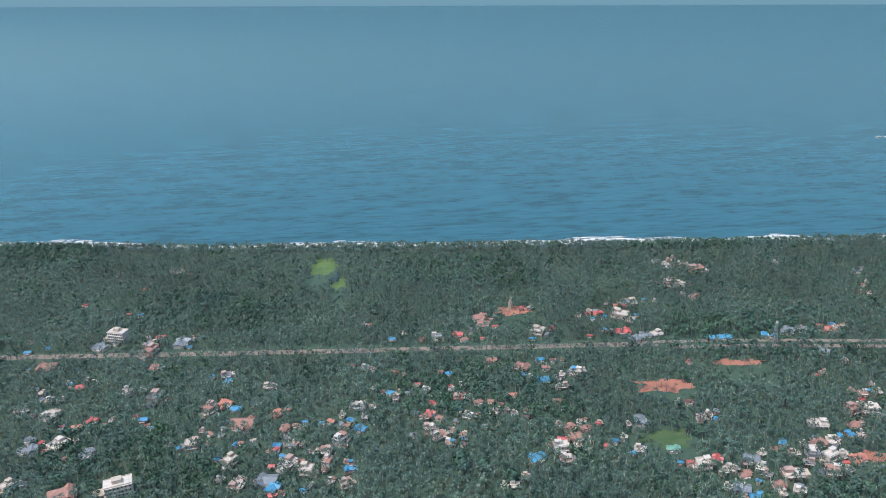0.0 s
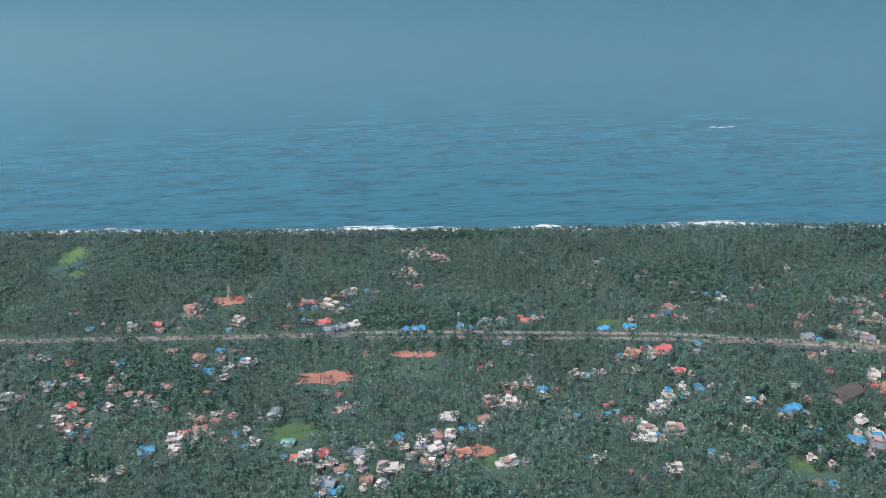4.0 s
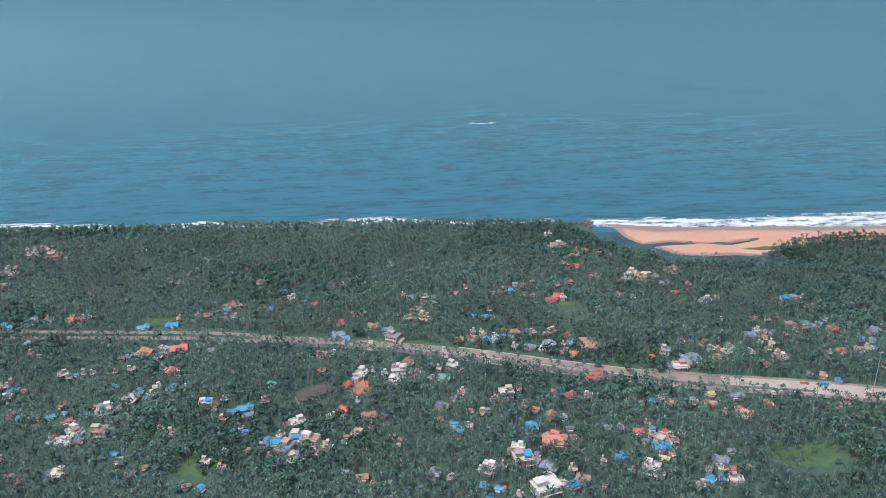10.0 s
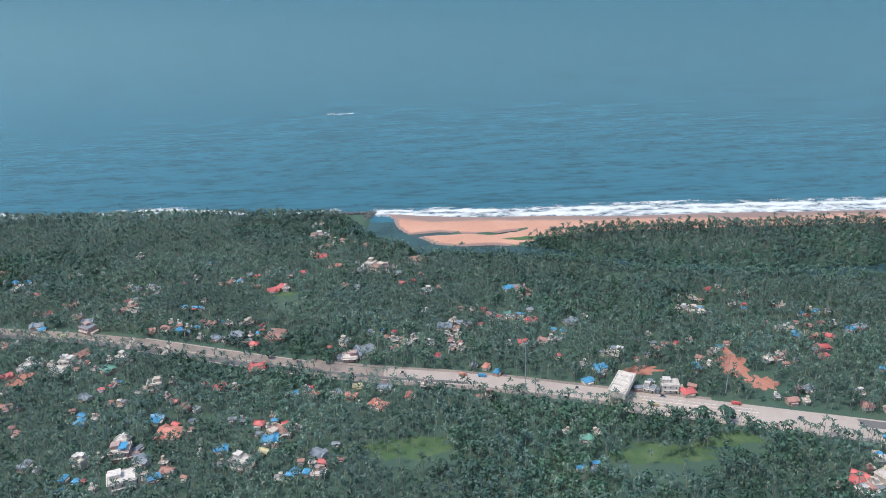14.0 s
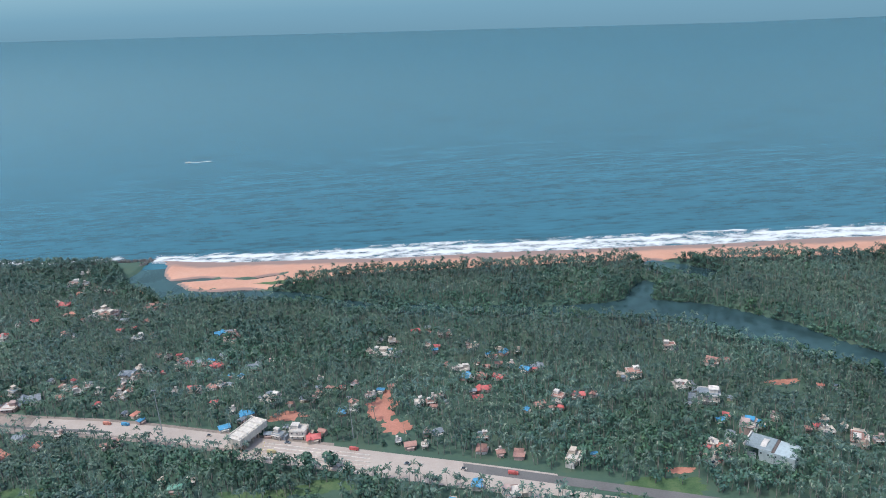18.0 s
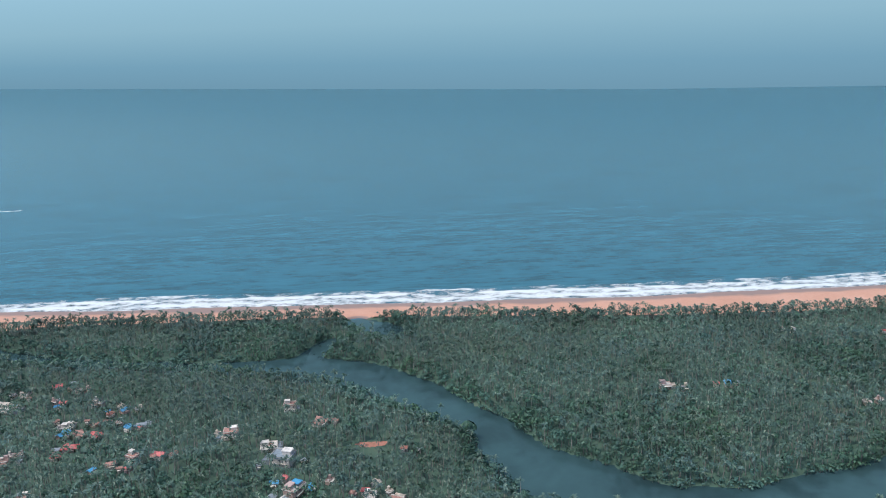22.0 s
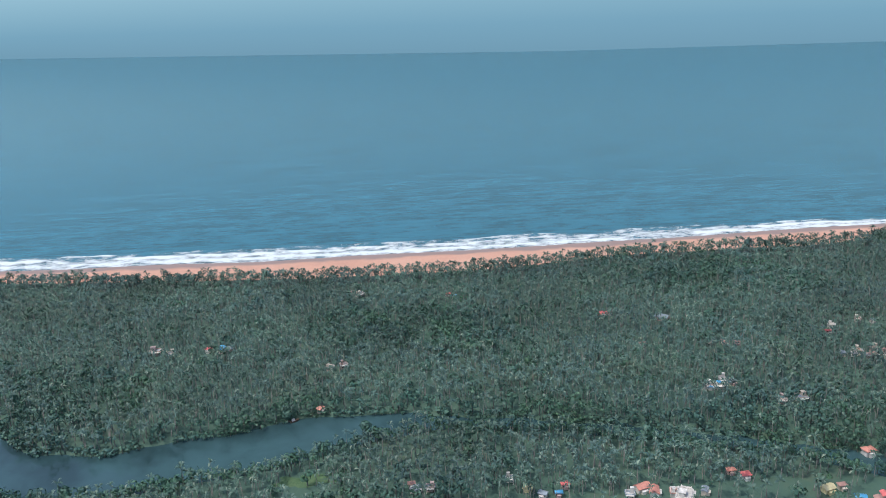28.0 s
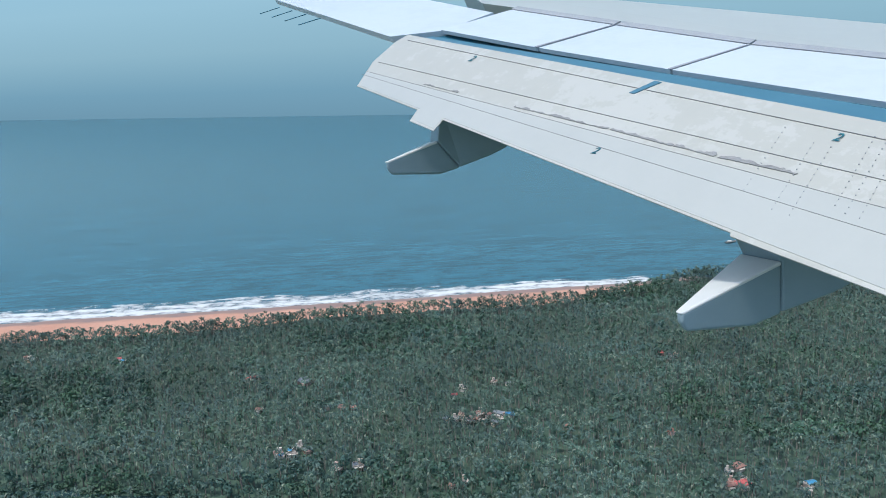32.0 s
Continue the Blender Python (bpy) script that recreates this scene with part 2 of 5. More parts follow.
SHORE = along([(-900, 620), (-400, 574), (-155, 539), (125, 513), (380, 497), (478, 486), (500, 486), (540, 473), (600, 467), (640, 463), (730, 457), (834, 450), (970, 442), (1150, 441), (1345, 447), (1400, 452), (1480, 430), (1700, 425), (2600, 420)])
TREES_END = along([(-900, 618), (-400, 572), (-155, 537), (125, 511), (380, 495), (482, 482), (493, 455), (499, 425), (590, 420), (610, 434), (640, 436), (700, 432), (800, 428), (850, 422), (916, 413), (1000, 404), (1087, 401), (1129, 405), (1175, 413), (1300, 411), (1350, 428), (1400, 450), (1480, 428), (1700, 423), (2600, 418)])
ROAD = along([(-900, 400), (-245, 385), (-57, 375), (151, 366), (278, 353), (330, 342), (360, 335.5), (390, 327.5), (418, 318), (445, 308), (471, 299.3), (496, 291.3), (521, 285.5), (540, 282.5), (564, 276), (586, 269), (617, 259.5), (638, 253.5), (667, 244), (690, 237), (760, 213), (1000, 130), (1400, 0), (2600, -400)])

# the middle lines of the waters: knots with the half width there
RIVERS = [
    [(502, 480, 5), (504, 455, 12), (530, 422, 8), (590, 412, 8.5), (615, 402, 6.5), (640, 390, 6), (670, 382, 5.5), (718, 372, 5.5), (750, 367, 7), (777, 365, 14), (803, 357, 16), (826, 340, 14.5),
     (849, 315, 13), (868, 291, 10.5), (878, 268, 15), (890, 251, 18), (925, 231.5, 13), (952, 229.5, 12.5), (968, 231.5, 13), (984, 234, 14.5), (1005, 240.5, 14.5), (1027, 245.5, 12.5), (1044, 250, 9.5), (1060, 251, 5.5),
     (1085, 248, 4), (1119, 241, 4), (1180, 221, 4), (1240, 190, 6), (1400, 120, 8)],
    [(498, 458, 5), (512, 445, 3.4), (540, 447, 2.8), (571, 441, 2.2), (589, 445, 1.0)],
    [(784, 376, 8), (794, 396, 4.5)],
    [(806, 423, 7), (817, 412, 12), (824, 404, 11)],
]


def water_gap(x, y):
    """Metres from the nearest river bank, below zero in the water."""
    best = np.full(np.shape(x), 1e6)
    for line in RIVERS:
        for (ax, ay, ar), (bx, by, br) in zip(line, line[1:]):
            t = np.clip(((x - ax) * (bx - ax) + (y - ay) * (by - ay)) / ((bx - ax) ** 2 + (by - ay) ** 2), 0, 1)
            d = np.hypot(x - ax - t * (bx - ax), y - ay - t * (by - ay)) - (ar + t * (br - ar))
            best = np.minimum(best, d)
    return best + 2.0 * np.sin(x * 0.11 + y * 0.07) * np.sin(y * 0.13 - x * 0.05)


def height(x, y):
    """The lie of the land, with the sea at zero."""
    land = np.clip((SHORE(x) - y) * 0.10, -4, 1.4)
    return np.minimum(land, np.clip(water_gap(x, y) * 0.9, -1.5, 1.4))


def mesh_object(name, verts, faces, mat, parent=None):
    me = bpy.data.meshes.new(name)
    me.from_pydata(np.asarray(verts).tolist(), [], np.asarray(faces).tolist() if isinstance(faces, np.ndarray) else faces)
    me.materials.append(mat)
    ob = new(name, me)
    ob.parent = parent
    return ob


def sheet(name, xs, ys, z, mat, keep=None):
    """A grid of squares with heights from z(x, y)."""
    X, Y = np.meshgrid(xs, ys, indexing="ij")
    V = np.stack([X, Y, z(X, Y)], -1).reshape(-1, 3)
    n = len(ys)
    i, j = np.meshgrid(np.arange(len(xs) - 1), np.arange(n - 1), indexing="ij")
    a = (i * n + j).ravel()
    F = np.stack([a, a + n, a + n + 1, a + 1], -1)
    if keep is not None:
        mid = V[F].mean(1)
        F = F[keep(mid[:, 0], mid[:, 1])]
        used = np.unique(F)
        back = np.zeros(len(V), int)
        back[used] = np.arange(len(used))
        V, F = V[used], back[F]
    ob = mesh_object(name, V, F, mat)
    ob.data.shade_smooth()
    return ob


near_x = np.r_[np.linspace(-5000, -540, 20)[:-1], np.arange(-540, 480, 6.0), np.arange(480, 1260, 3.0), np.arange(1260, 1800, 6.0), np.linspace(1800, 6000, 20)]
near_y = np.r_[np.linspace(-5000, -400, 8)[:-1], np.arange(-400, 180, 20.0), np.arange(180, 640, 4.0), [660, 700, 800, 5000]]
ground = tagged(sheet("ground", near_x, near_y, height, SOIL), "dark soil and undergrowth under the palms", "ground", kind="structure")
beach = tagged(sheet("beach", np.arange(480, 1420, 3.0), np.arange(400, 500, 1.5), lambda x, y: height(x, y) + 0.22 + 0.10 * np.sin(x * 0.05) * np.sin(y * 0.2), SAND,
                     lambda x, y: (y > TREES_END(x) + 1) & (x > 501) & (x < 1395)), "red-brown sand beach along the surf", "beach", kind="structure")
sea = tagged(mesh_object("sea", [(-6000, 400, 0), (478, 400, 0), (478, 470, 0), (602, 470, 0), (602, 428, 0), (7000, 428, 0), (7000, 6000, 0), (-6000, 6000, 0)],
                         [(0, 1, 2, 3, 4, 5, 6, 7)], SEA), "blue-green sea with low swell", "sea", kind="structure")
river = tagged(mesh_object("river", [(-900, -400, 0), (2000, -400, 0), (2000, 428, 0), (602, 428, 0), (602, 470, 0), (478, 470, 0), (478, 400, 0), (-900, 400, 0)], [(0, 1, 2, 3, 4, 5, 6, 7)], RIVER),
               "calm grey-green river between wooded banks", "river", kind="structure")

# houses by district and roof: x, y and the width of the front
DISTRICTS = [
    {  # west
        "white": [(-208, 328, 2.6), (-203, 345, 4.0), (-196, 338, 4.7), (-190, 324, 8.4), (-184, 271, 6.8), (-180, 353, 3.1), (-177, 494, 6.1), (-176, 301, 9.9), (-163, 393, 8.1), (-161, 383, 10.0), (-159, 342, 5.5), (-143, 335, 9.0), (-114, 295, 7.4), (-113, 322, 7.0), (-113, 354, 5.8), (-94, 281, 6.3), (-89, 342, 6.0), (-88, 266, 7.8), (-87, 294, 4.3), (-69, 279, 8.6), (-68, 292, 3.6), (-66, 279, 3.4)],
        "red": [(-223, 447, 3.2), (-186, 349, 4.8), (-168, 318, 6.5), (-161, 400, 5.8), (-76, 289, 2.8)],
        "blue": [(-231, 389, 4.4), (-222, 393, 2.9), (-183, 429, 6.0), (-143, 317, 4.7), (-141, 387, 3.1), (-137, 310, 2.7), (-137, 398, 2.7), (-120, 293, 2.6), (-111, 348, 5.7), (-101, 323, 6.2), (-95, 279, 2.8), (-95, 294, 3.3), (-76, 292, 4.3), (-73, 263, 7.7), (-72, 284, 3.5), (-66, 309, 2.6)],
        "grey": [(-191, 391, 9.4), (-190, 304, 6.1), (-188, 297, 9.9), (-160, 292, 8.4), (-147, 392, 11.4), (-76, 268, 10.2)],
        "orange": [(-193, 469, 2.7), (-173, 313, 6.0), (-108, 327, 9.0), (-81, 317, 6.4), (-69, 259, 3.3)],
        "faded": [(-235, 402, 3.7), (-218, 493, 3.9), (-213, 372, 11.6), (-161, 314, 3.2), (-159, 265, 13.0), (-154, 366, 6.6), (-108, 303, 3.7), (-95, 310, 13.0), (-75, 304, 6.6)],
    },
    {  # palm village
        "white": [(-60, 272, 6.4), (-54, 286, 6.3), (-52, 277, 6.1), (-48, 293, 7.8), (-43, 263, 5.6), (-43, 276, 5.1), (-42, 320, 7.5), (-42, 356, 4.8), (-36, 335, 2.6), (-25, 325, 3.4), (-11, 332, 4.2), (-9, 297, 6.0), (-5, 294, 7.7), (-5, 383, 6.4), (0, 288, 5.2), (5, 324, 7.5), (6, 293, 4.2), (7, 334, 3.8), (9, 308, 5.8), (21, 310, 4.7), (25, 258, 4.2), (29, 263, 4.3), (30, 308, 3.3), (47, 280, 7.5), (48, 273, 6.1), (51, 386, 8.2), (56, 330, 5.7), (58, 299, 2.7), (64, 341, 7.1), (68, 343, 2.6)],
        "white ": [(75, 286, 2.9), (80, 277, 5.4), (99, 400, 11.3), (103, 265, 6.8), (108, 251, 3.3), (109, 260, 3.4), (109, 418, 9.3)],
        "red": [(-26, 350, 4.8), (-9, 311, 5.5), (-7, 320, 4.8), (7, 388, 6.2), (20, 382, 2.6), (28, 395, 3.8), (45, 416, 3.6), (49, 286, 6.3), (78, 379, 3.5), (82, 405, 3.6), (88, 405, 6.4), (97, 383, 9.6), (109, 268, 5.8)],
        "blue": [(-60, 261, 3.3), (-45, 309, 4.4), (-42, 273, 6.1), (-40, 302, 6.1), (-29, 386, 5.1), (-28, 331, 4.6), (1, 346, 4.7), (36, 275, 7.8), (38, 342, 3.0), (47, 336, 7.5), (47, 379, 3.6), (48, 356, 5.2), (71, 284, 3.1), (86, 386, 2.7), (90, 400, 4.1), (94, 267, 2.6)],
        "grey": [(85, 298, 8.2), (101, 374, 7.3), (107, 376, 7.3)],
        "orange": [(-54, 309, 4.0), (31, 324, 4.1), (100, 415, 3.2)],
        "faded": [(-43, 404, 3.1), (-13, 384, 3.0), (-4, 307, 5.1), (10, 381, 4.7), (14, 319, 4.5), (20, 299, 2.8), (20, 319, 3.3), (20, 407, 9.7), (21, 398, 8.8), (23, 358, 6.1), (38, 350, 8.6), (50, 348, 5.1), (51, 317, 4.8), (53, 295, 5.8), (55, 288, 6.8), (59, 355, 3.0), (60, 295, 5.7)],
        "green": [(94, 277, 6.4)],
    },
    {  # midway
        "white": [(112, 298, 5.5), (113, 262, 5.0), (114, 378, 6.8), (116, 300, 4.7), (125, 262, 5.0), (126, 257, 3.8), (134, 247, 5.4), (136, 257, 9.8), (139, 446, 3.8), (142, 270, 5.0), (142, 437, 3.9), (143, 465, 3.5), (145, 263, 4.9), (145, 440, 5.7), (145, 471, 5.7), (148, 476, 5.1), (149, 269, 7.3), (152, 257, 7.4), (154, 470, 5.0), (155, 266, 7.2), (161, 277, 6.0), (161, 460, 11.2), (162, 290, 7.9), (175, 281, 2.7), (180, 298, 7.0), (182, 331, 3.7), (184, 258, 7.9), (185, 297, 3.6), (189, 298, 6.2), (192, 312, 4.3)],
        "white ": [(198, 341, 3.1), (204, 303, 4.5), (210, 376, 2.9), (214, 465, 3.8), (218, 257, 3.4), (221, 320, 5.1), (231, 320, 3.6), (242, 269, 8.0), (243, 276, 7.2), (244, 417, 2.7), (247, 249, 6.7), (251, 288, 6.7), (251, 322, 4.0), (254, 273, 8.1), (258, 297, 8.3)],
        "red": [(111, 311, 4.1), (122, 347, 3.3), (189, 307, 2.8), (206, 376, 2.9), (230, 294, 2.6), (237, 283, 5.0)],
        "blue": [(116, 244, 5.2), (118, 420, 3.2), (140, 277, 4.8), (141, 370, 5.6), (148, 371, 8.3), (166, 280, 3.0), (170, 372, 4.9), (171, 281, 3.4), (174, 369, 4.9), (195, 314, 2.9), (204, 309, 5.7), (216, 287, 2.6), (229, 287, 4.0), (244, 363, 6.8), (246, 271, 2.9), (246, 335, 3.8), (249, 309, 2.8), (258, 364, 7.2)],
        "grey": [(113, 250, 7.5), (123, 268, 8.4), (183, 375, 9.1), (192, 351, 5.9), (192, 376, 6.2), (257, 447, 6.1)],
        "orange": [(166, 265, 6.6), (203, 375, 4.6), (252, 337, 9.4)],
        "faded": [(117, 258, 5.1), (128, 251, 5.8), (133, 444, 3.0), (148, 422, 6.2), (155, 276, 8.1), (176, 288, 5.8), (202, 407, 2.9), (209, 373, 2.8), (229, 249, 3.1), (251, 427, 2.6)],
    },
    {  # river mouth
        "white": [(260, 332, 3.7), (260, 370, 2.6), (267, 306, 3.9), (268, 254, 4.0), (283, 271, 3.6), (288, 370, 4.1), (292, 290, 6.2), (301, 251, 4.1), (301, 279, 3.3), (315, 389, 6.4), (321, 258, 3.9), (330, 256, 8.7), (332, 275, 7.1), (333, 264, 8.3), (334, 252, 8.1), (339, 260, 8.2), (346, 257, 4.3), (346, 277, 4.1), (348, 409, 4.1), (356, 309, 7.4), (357, 265, 5.1), (367, 426, 4.2), (370, 340, 8.0), (371, 303, 6.7), (373, 309, 7.5), (377, 360, 4.2), (385, 359, 5.5), (386, 384, 4.6), (388, 357, 2.6), (391, 376, 4.1)],
        "white ": [(397, 310, 6.2)],
        "red": [(268, 339, 9.5), (270, 319, 5.8), (328, 381, 3.4), (338, 314, 4.4), (343, 358, 4.9), (350, 282, 5.2), (350, 301, 5.5), (379, 369, 2.6), (399, 289, 2.6)],
        "blue": [(260, 303, 4.5), (274, 304, 6.3), (282, 378, 3.7), (287, 344, 3.5), (302, 236, 4.2), (304, 284, 4.1), (305, 378, 4.2), (307, 270, 2.6), (309, 286, 7.9), (309, 398, 5.7), (316, 397, 3.5), (324, 262, 8.2), (347, 342, 4.0), (395, 268, 3.9), (396, 263, 5.3), (396, 286, 2.6)],
        "grey": [(277, 423, 5.0), (284, 337, 3.8), (311, 281, 6.1), (343, 346, 7.2), (367, 348, 6.5), (379, 384, 6.1), (386, 238, 6.0), (391, 281, 6.5)],
        "orange": [(273, 373, 4.9)],
        "faded": [(274, 247, 4.0), (283, 383, 7.5), (284, 431, 4.1), (295, 412, 5.8), (296, 290, 3.1), (337, 328, 6.1), (337, 403, 2.7), (350, 367, 5.4), (360, 238, 4.8), (360, 353, 6.5), (361, 276, 7.0), (374, 258, 4.1), (376, 316, 8.4), (381, 359, 3.9)],
        "green": [(318, 304, 5.0), (393, 302, 6.8)],
    },
    {  # toll road
        "white": [(406, 238, 5.8), (408, 275, 4.8), (418, 248, 6.0), (418, 286, 6.8), (419, 242, 8.2), (419, 365, 3.1), (425, 226, 11.2), (436, 236, 2.9), (437, 339, 3.3), (446, 339, 5.6), (452, 283, 4.2), (463, 462, 3.6), (464, 233, 7.2), (467, 442, 7.8), (474, 251, 8.4), (492, 226, 5.1), (494, 314, 5.3), (497, 303, 7.9), (505, 394, 8.5), (516, 316, 3.9)],
        "red": [(403, 387, 2.6), (429, 275, 3.5), (433, 390, 2.6), (434, 259, 3.4), (440, 393, 3.8), (445, 284, 6.2), (452, 374, 6.9), (453, 318, 4.6), (456, 378, 6.1), (458, 298, 9.1), (465, 394, 5.3), (466, 257, 4.6), (472, 415, 8.0), (476, 256, 2.6), (493, 232, 4.3), (518, 376, 4.1)],
        "blue": [(403, 230, 4.0), (405, 224, 2.6), (410, 412, 2.6), (414, 335, 3.7), (416, 358, 3.9), (418, 333, 5.1), (419, 357, 2.6), (422, 225, 3.6), (425, 263, 6.5), (435, 228, 5.1), (455, 242, 5.9), (472, 247, 7.4), (477, 277, 2.6), (483, 227, 5.7), (510, 326, 2.6)],
        "grey": [(428, 238, 7.2), (434, 326, 6.2), (442, 326, 9.2), (455, 261, 3.4), (491, 237, 6.4), (503, 308, 10.5), (513, 278, 6.4)],
        "orange": [(433, 254, 11.5), (483, 402, 4.3), (485, 276, 4.2), (500, 273, 5.7), (511, 266, 8.7)],
        "faded": [(401, 336, 5.3), (408, 337, 5.8), (413, 339, 3.7), (427, 386, 4.6), (428, 339, 5.6), (434, 270, 5.7), (439, 231, 5.7), (443, 380, 3.5), (461, 326, 11.6), (489, 376, 4.1), (516, 309, 4.1), (519, 316, 2.8)],
        "yellow": [(471, 240, 4.4), (502, 280, 4.9)],
    },
    {  # east of the toll
        "white": [(522, 313, 5.4), (529, 278, 3.8), (530, 343, 3.1), (531, 365, 5.9), (532, 312, 4.2), (540, 319, 2.6), (541, 313, 3.5), (542, 308, 2.6), (543, 331, 3.8), (545, 306, 4.1), (555, 269, 4.6), (577, 359, 4.1), (586, 310, 3.8), (611, 295, 7.4), (618, 268, 5.7), (626, 268, 7.9), (629, 310, 2.7), (652, 333, 5.0), (653, 344, 3.0), (671, 204, 6.5), (672, 285, 4.1), (677, 285, 4.8)],
        "red": [(535, 301, 3.4), (553, 342, 2.6), (555, 327, 2.9), (558, 342, 2.6), (565, 333, 3.6), (573, 309, 4.8), (579, 329, 6.1), (586, 296, 3.3), (632, 264, 6.3), (639, 302, 2.6), (670, 352, 4.9), (671, 210, 9.2)],
        "blue": [(559, 285, 3.8), (572, 364, 5.9), (576, 335, 2.6), (582, 222, 3.6), (588, 319, 2.6), (595, 276, 5.1), (602, 285, 6.9), (641, 282, 5.9), (656, 297, 3.5), (679, 330, 3.0)],
        "grey": [(539, 327, 7.9), (546, 330, 3.6), (571, 333, 4.4), (597, 326, 7.2), (614, 269, 4.1), (624, 294, 3.8), (629, 303, 2.8), (679, 263, 4.9)],
        "orange": [(523, 271, 4.7), (555, 290, 4.2)],
        "faded": [(525, 404, 8.7), (581, 355, 2.7), (582, 310, 5.6), (634, 302, 3.4), (635, 268, 3.8), (645, 289, 4.0), (669, 255, 5.0), (678, 289, 2.6)],
        "green": [(569, 337, 3.7), (587, 238, 5.7)],
    },
    {  # riverside
        "white": [(680, 208, 8.1), (682, 346, 3.1), (683, 219, 5.9), (686, 346, 3.4), (690, 200, 7.2), (691, 311, 7.0), (696, 258, 4.9), (698, 331, 2.6), (703, 224, 7.1), (727, 241, 7.5), (728, 280, 5.4), (762, 296, 6.9), (777, 244, 4.2), (779, 285, 7.6), (783, 317, 6.1), (786, 274, 10.1), (793, 252, 8.1), (820, 247, 4.9), (828, 241, 9.1), (834, 239, 3.9), (948, 319, 6.2)],
        "red": [(680, 334, 3.4), (684, 202, 7.2), (696, 286, 4.6), (699, 293, 7.2), (706, 302, 5.5), (728, 274, 2.8), (737, 283, 5.1), (818, 250, 3.3)],
        "blue": [(692, 229, 5.2), (692, 304, 6.0), (703, 323, 2.7), (710, 324, 4.6), (718, 307, 4.9), (785, 258, 3.6), (798, 254, 4.9), (976, 318, 4.6)],
        "grey": [(723, 309, 6.8), (783, 281, 4.5), (785, 248, 4.8)],
        "orange": [(705, 321, 3.4), (780, 242, 4.0), (832, 278, 2.8)],
        "faded": [(695, 250, 5.5), (699, 304, 6.2), (707, 313, 3.8), (708, 245, 5.8), (720, 278, 4.7), (797, 303, 6.9)],
    },
    {  # grove
        "white": [(1031, 295, 3.9), (1033, 375, 5.6), (1064, 208, 3.7), (1138, 196, 7.3), (1168, 260, 4.2), (1173, 260, 5.2), (1175, 264, 3.1), (1190, 246, 3.9), (1197, 247, 5.0), (1233, 278, 2.7), (1238, 276, 3.0), (1238, 306, 3.6), (1244, 274, 2.6), (1252, 310, 3.3), (1320, 221, 2.8), (1336, 326, 2.6)],
        "red": [(1077, 368, 3.2), (1194, 190, 3.1), (1234, 300, 3.2), (1319, 218, 5.5)],
        "blue": [(1102, 201, 2.6), (1187, 190, 3.8), (1254, 278, 4.3), (1340, 216, 3.6)],
        "grey": [(1171, 325, 7.6), (1250, 280, 5.3)],
        "orange": [(1025, 261, 3.2), (1127, 201, 5.6), (1130, 199, 4.9), (1144, 330, 2.6), (1156, 207, 3.3), (1203, 214, 4.7), (1274, 266, 2.6), (1309, 256, 3.3)],
        "faded": [(1155, 299, 3.3), (1188, 296, 3.2), (1228, 230, 2.6), (1322, 229, 5.1)],
        "yellow": [(1093, 205, 3.6), (1180, 195, 4.6)],
    },
    {  # by the river mouth
        "white": [(497, 395, 6), (501, 398, 7), (508, 394, 7), (472, 446, 4), (490, 432, 3.5), (657, 331, 9), (659, 342, 4)],
        "grey": [(516, 388, 5), (576, 365, 5)],
        "faded": [(528, 385, 3), (469, 441, 4), (483, 437, 5)],
        "orange": [(474, 430, 4)],
        "blue": [(572, 362, 3)],
    },
]
HOUSES = sorted(((kind.strip(), hx, hy, (0.82 if hx < 1000 else 0.72) * hw) for area in DISTRICTS for kind, rows in area.items() for hx, hy, hw in rows), key=lambda h: h[2])
pick = random.Random(23)
SHEDS = []
for kind, hx, hy, hw in HOUSES:
    for turn in range(2):
        if pick.random() < 0.48:
            continue
        sx, sy = hx + pick.choice((-1, 1)) * (hw * 0.6 + pick.uniform(1.2, 4.5)), hy + pick.uniform(-4, 5)
        if abs(sy - float(ROAD(sx))) > 11 and float(water_gap(np.array(sx), np.array(sy))) > 6:
            SHEDS.append((pick.choice(("white", "white", "white", "white", "grey", "grey", "faded", "faded", "red", "blue")), sx, sy, pick.uniform(1.7, 2.9)))
LARGE = [(-184, 399, 13), (-136, 268, 15), (336, 294, 15), (793, 237, 15), (607, 272, 9)]
EARTH_PATCHES = [(619, 283, 8, 4), (657, 285, 6, 11), (664, 270, 6, 5), (149, 346, 9, 3), (104, 328, 14, 6), (356, 300, 5, 6), (174, 267, 6, 4), (140, 347, 7, 3), (40, 416, 10, 6), (762, 231, 5, 2), (820, 284, 7, 2.2)]
FIELDS = [(-80, 495, 10, 14), (-66, 468, 5, 9), (94, 286, 12, 7), (524, 239, 16, 7), (612, 229, 20, 6), (458, 371, 9, 3), (298, 249, 10, 5), (755, 222, 14, 6), (640, 235, 10, 4), (250, 372, 12, 3), (180, 260, 9, 4), (1024, 217, 9, 3.5)]

BIG_TREES = [(857, 287, 1.9), (641, 246, 1.7), (631, 247, 1.6), (622, 246, 1.4), (461, 307, 1.2), (474, 303, 1.0), (487, 300, 1.1), (490, 327, 2.0), (1043, 245, 1.5), (1014, 257, 1.2), (353, 346, 1.7), (298, 369, 1.5), (3, 271, 2.2), (12, 266, 1.8), (25, 262, 1.9), (300, 300, 2.0), (262, 318, 1.8)]

# ---- woods ----
rng = np.random.default_rng(4)


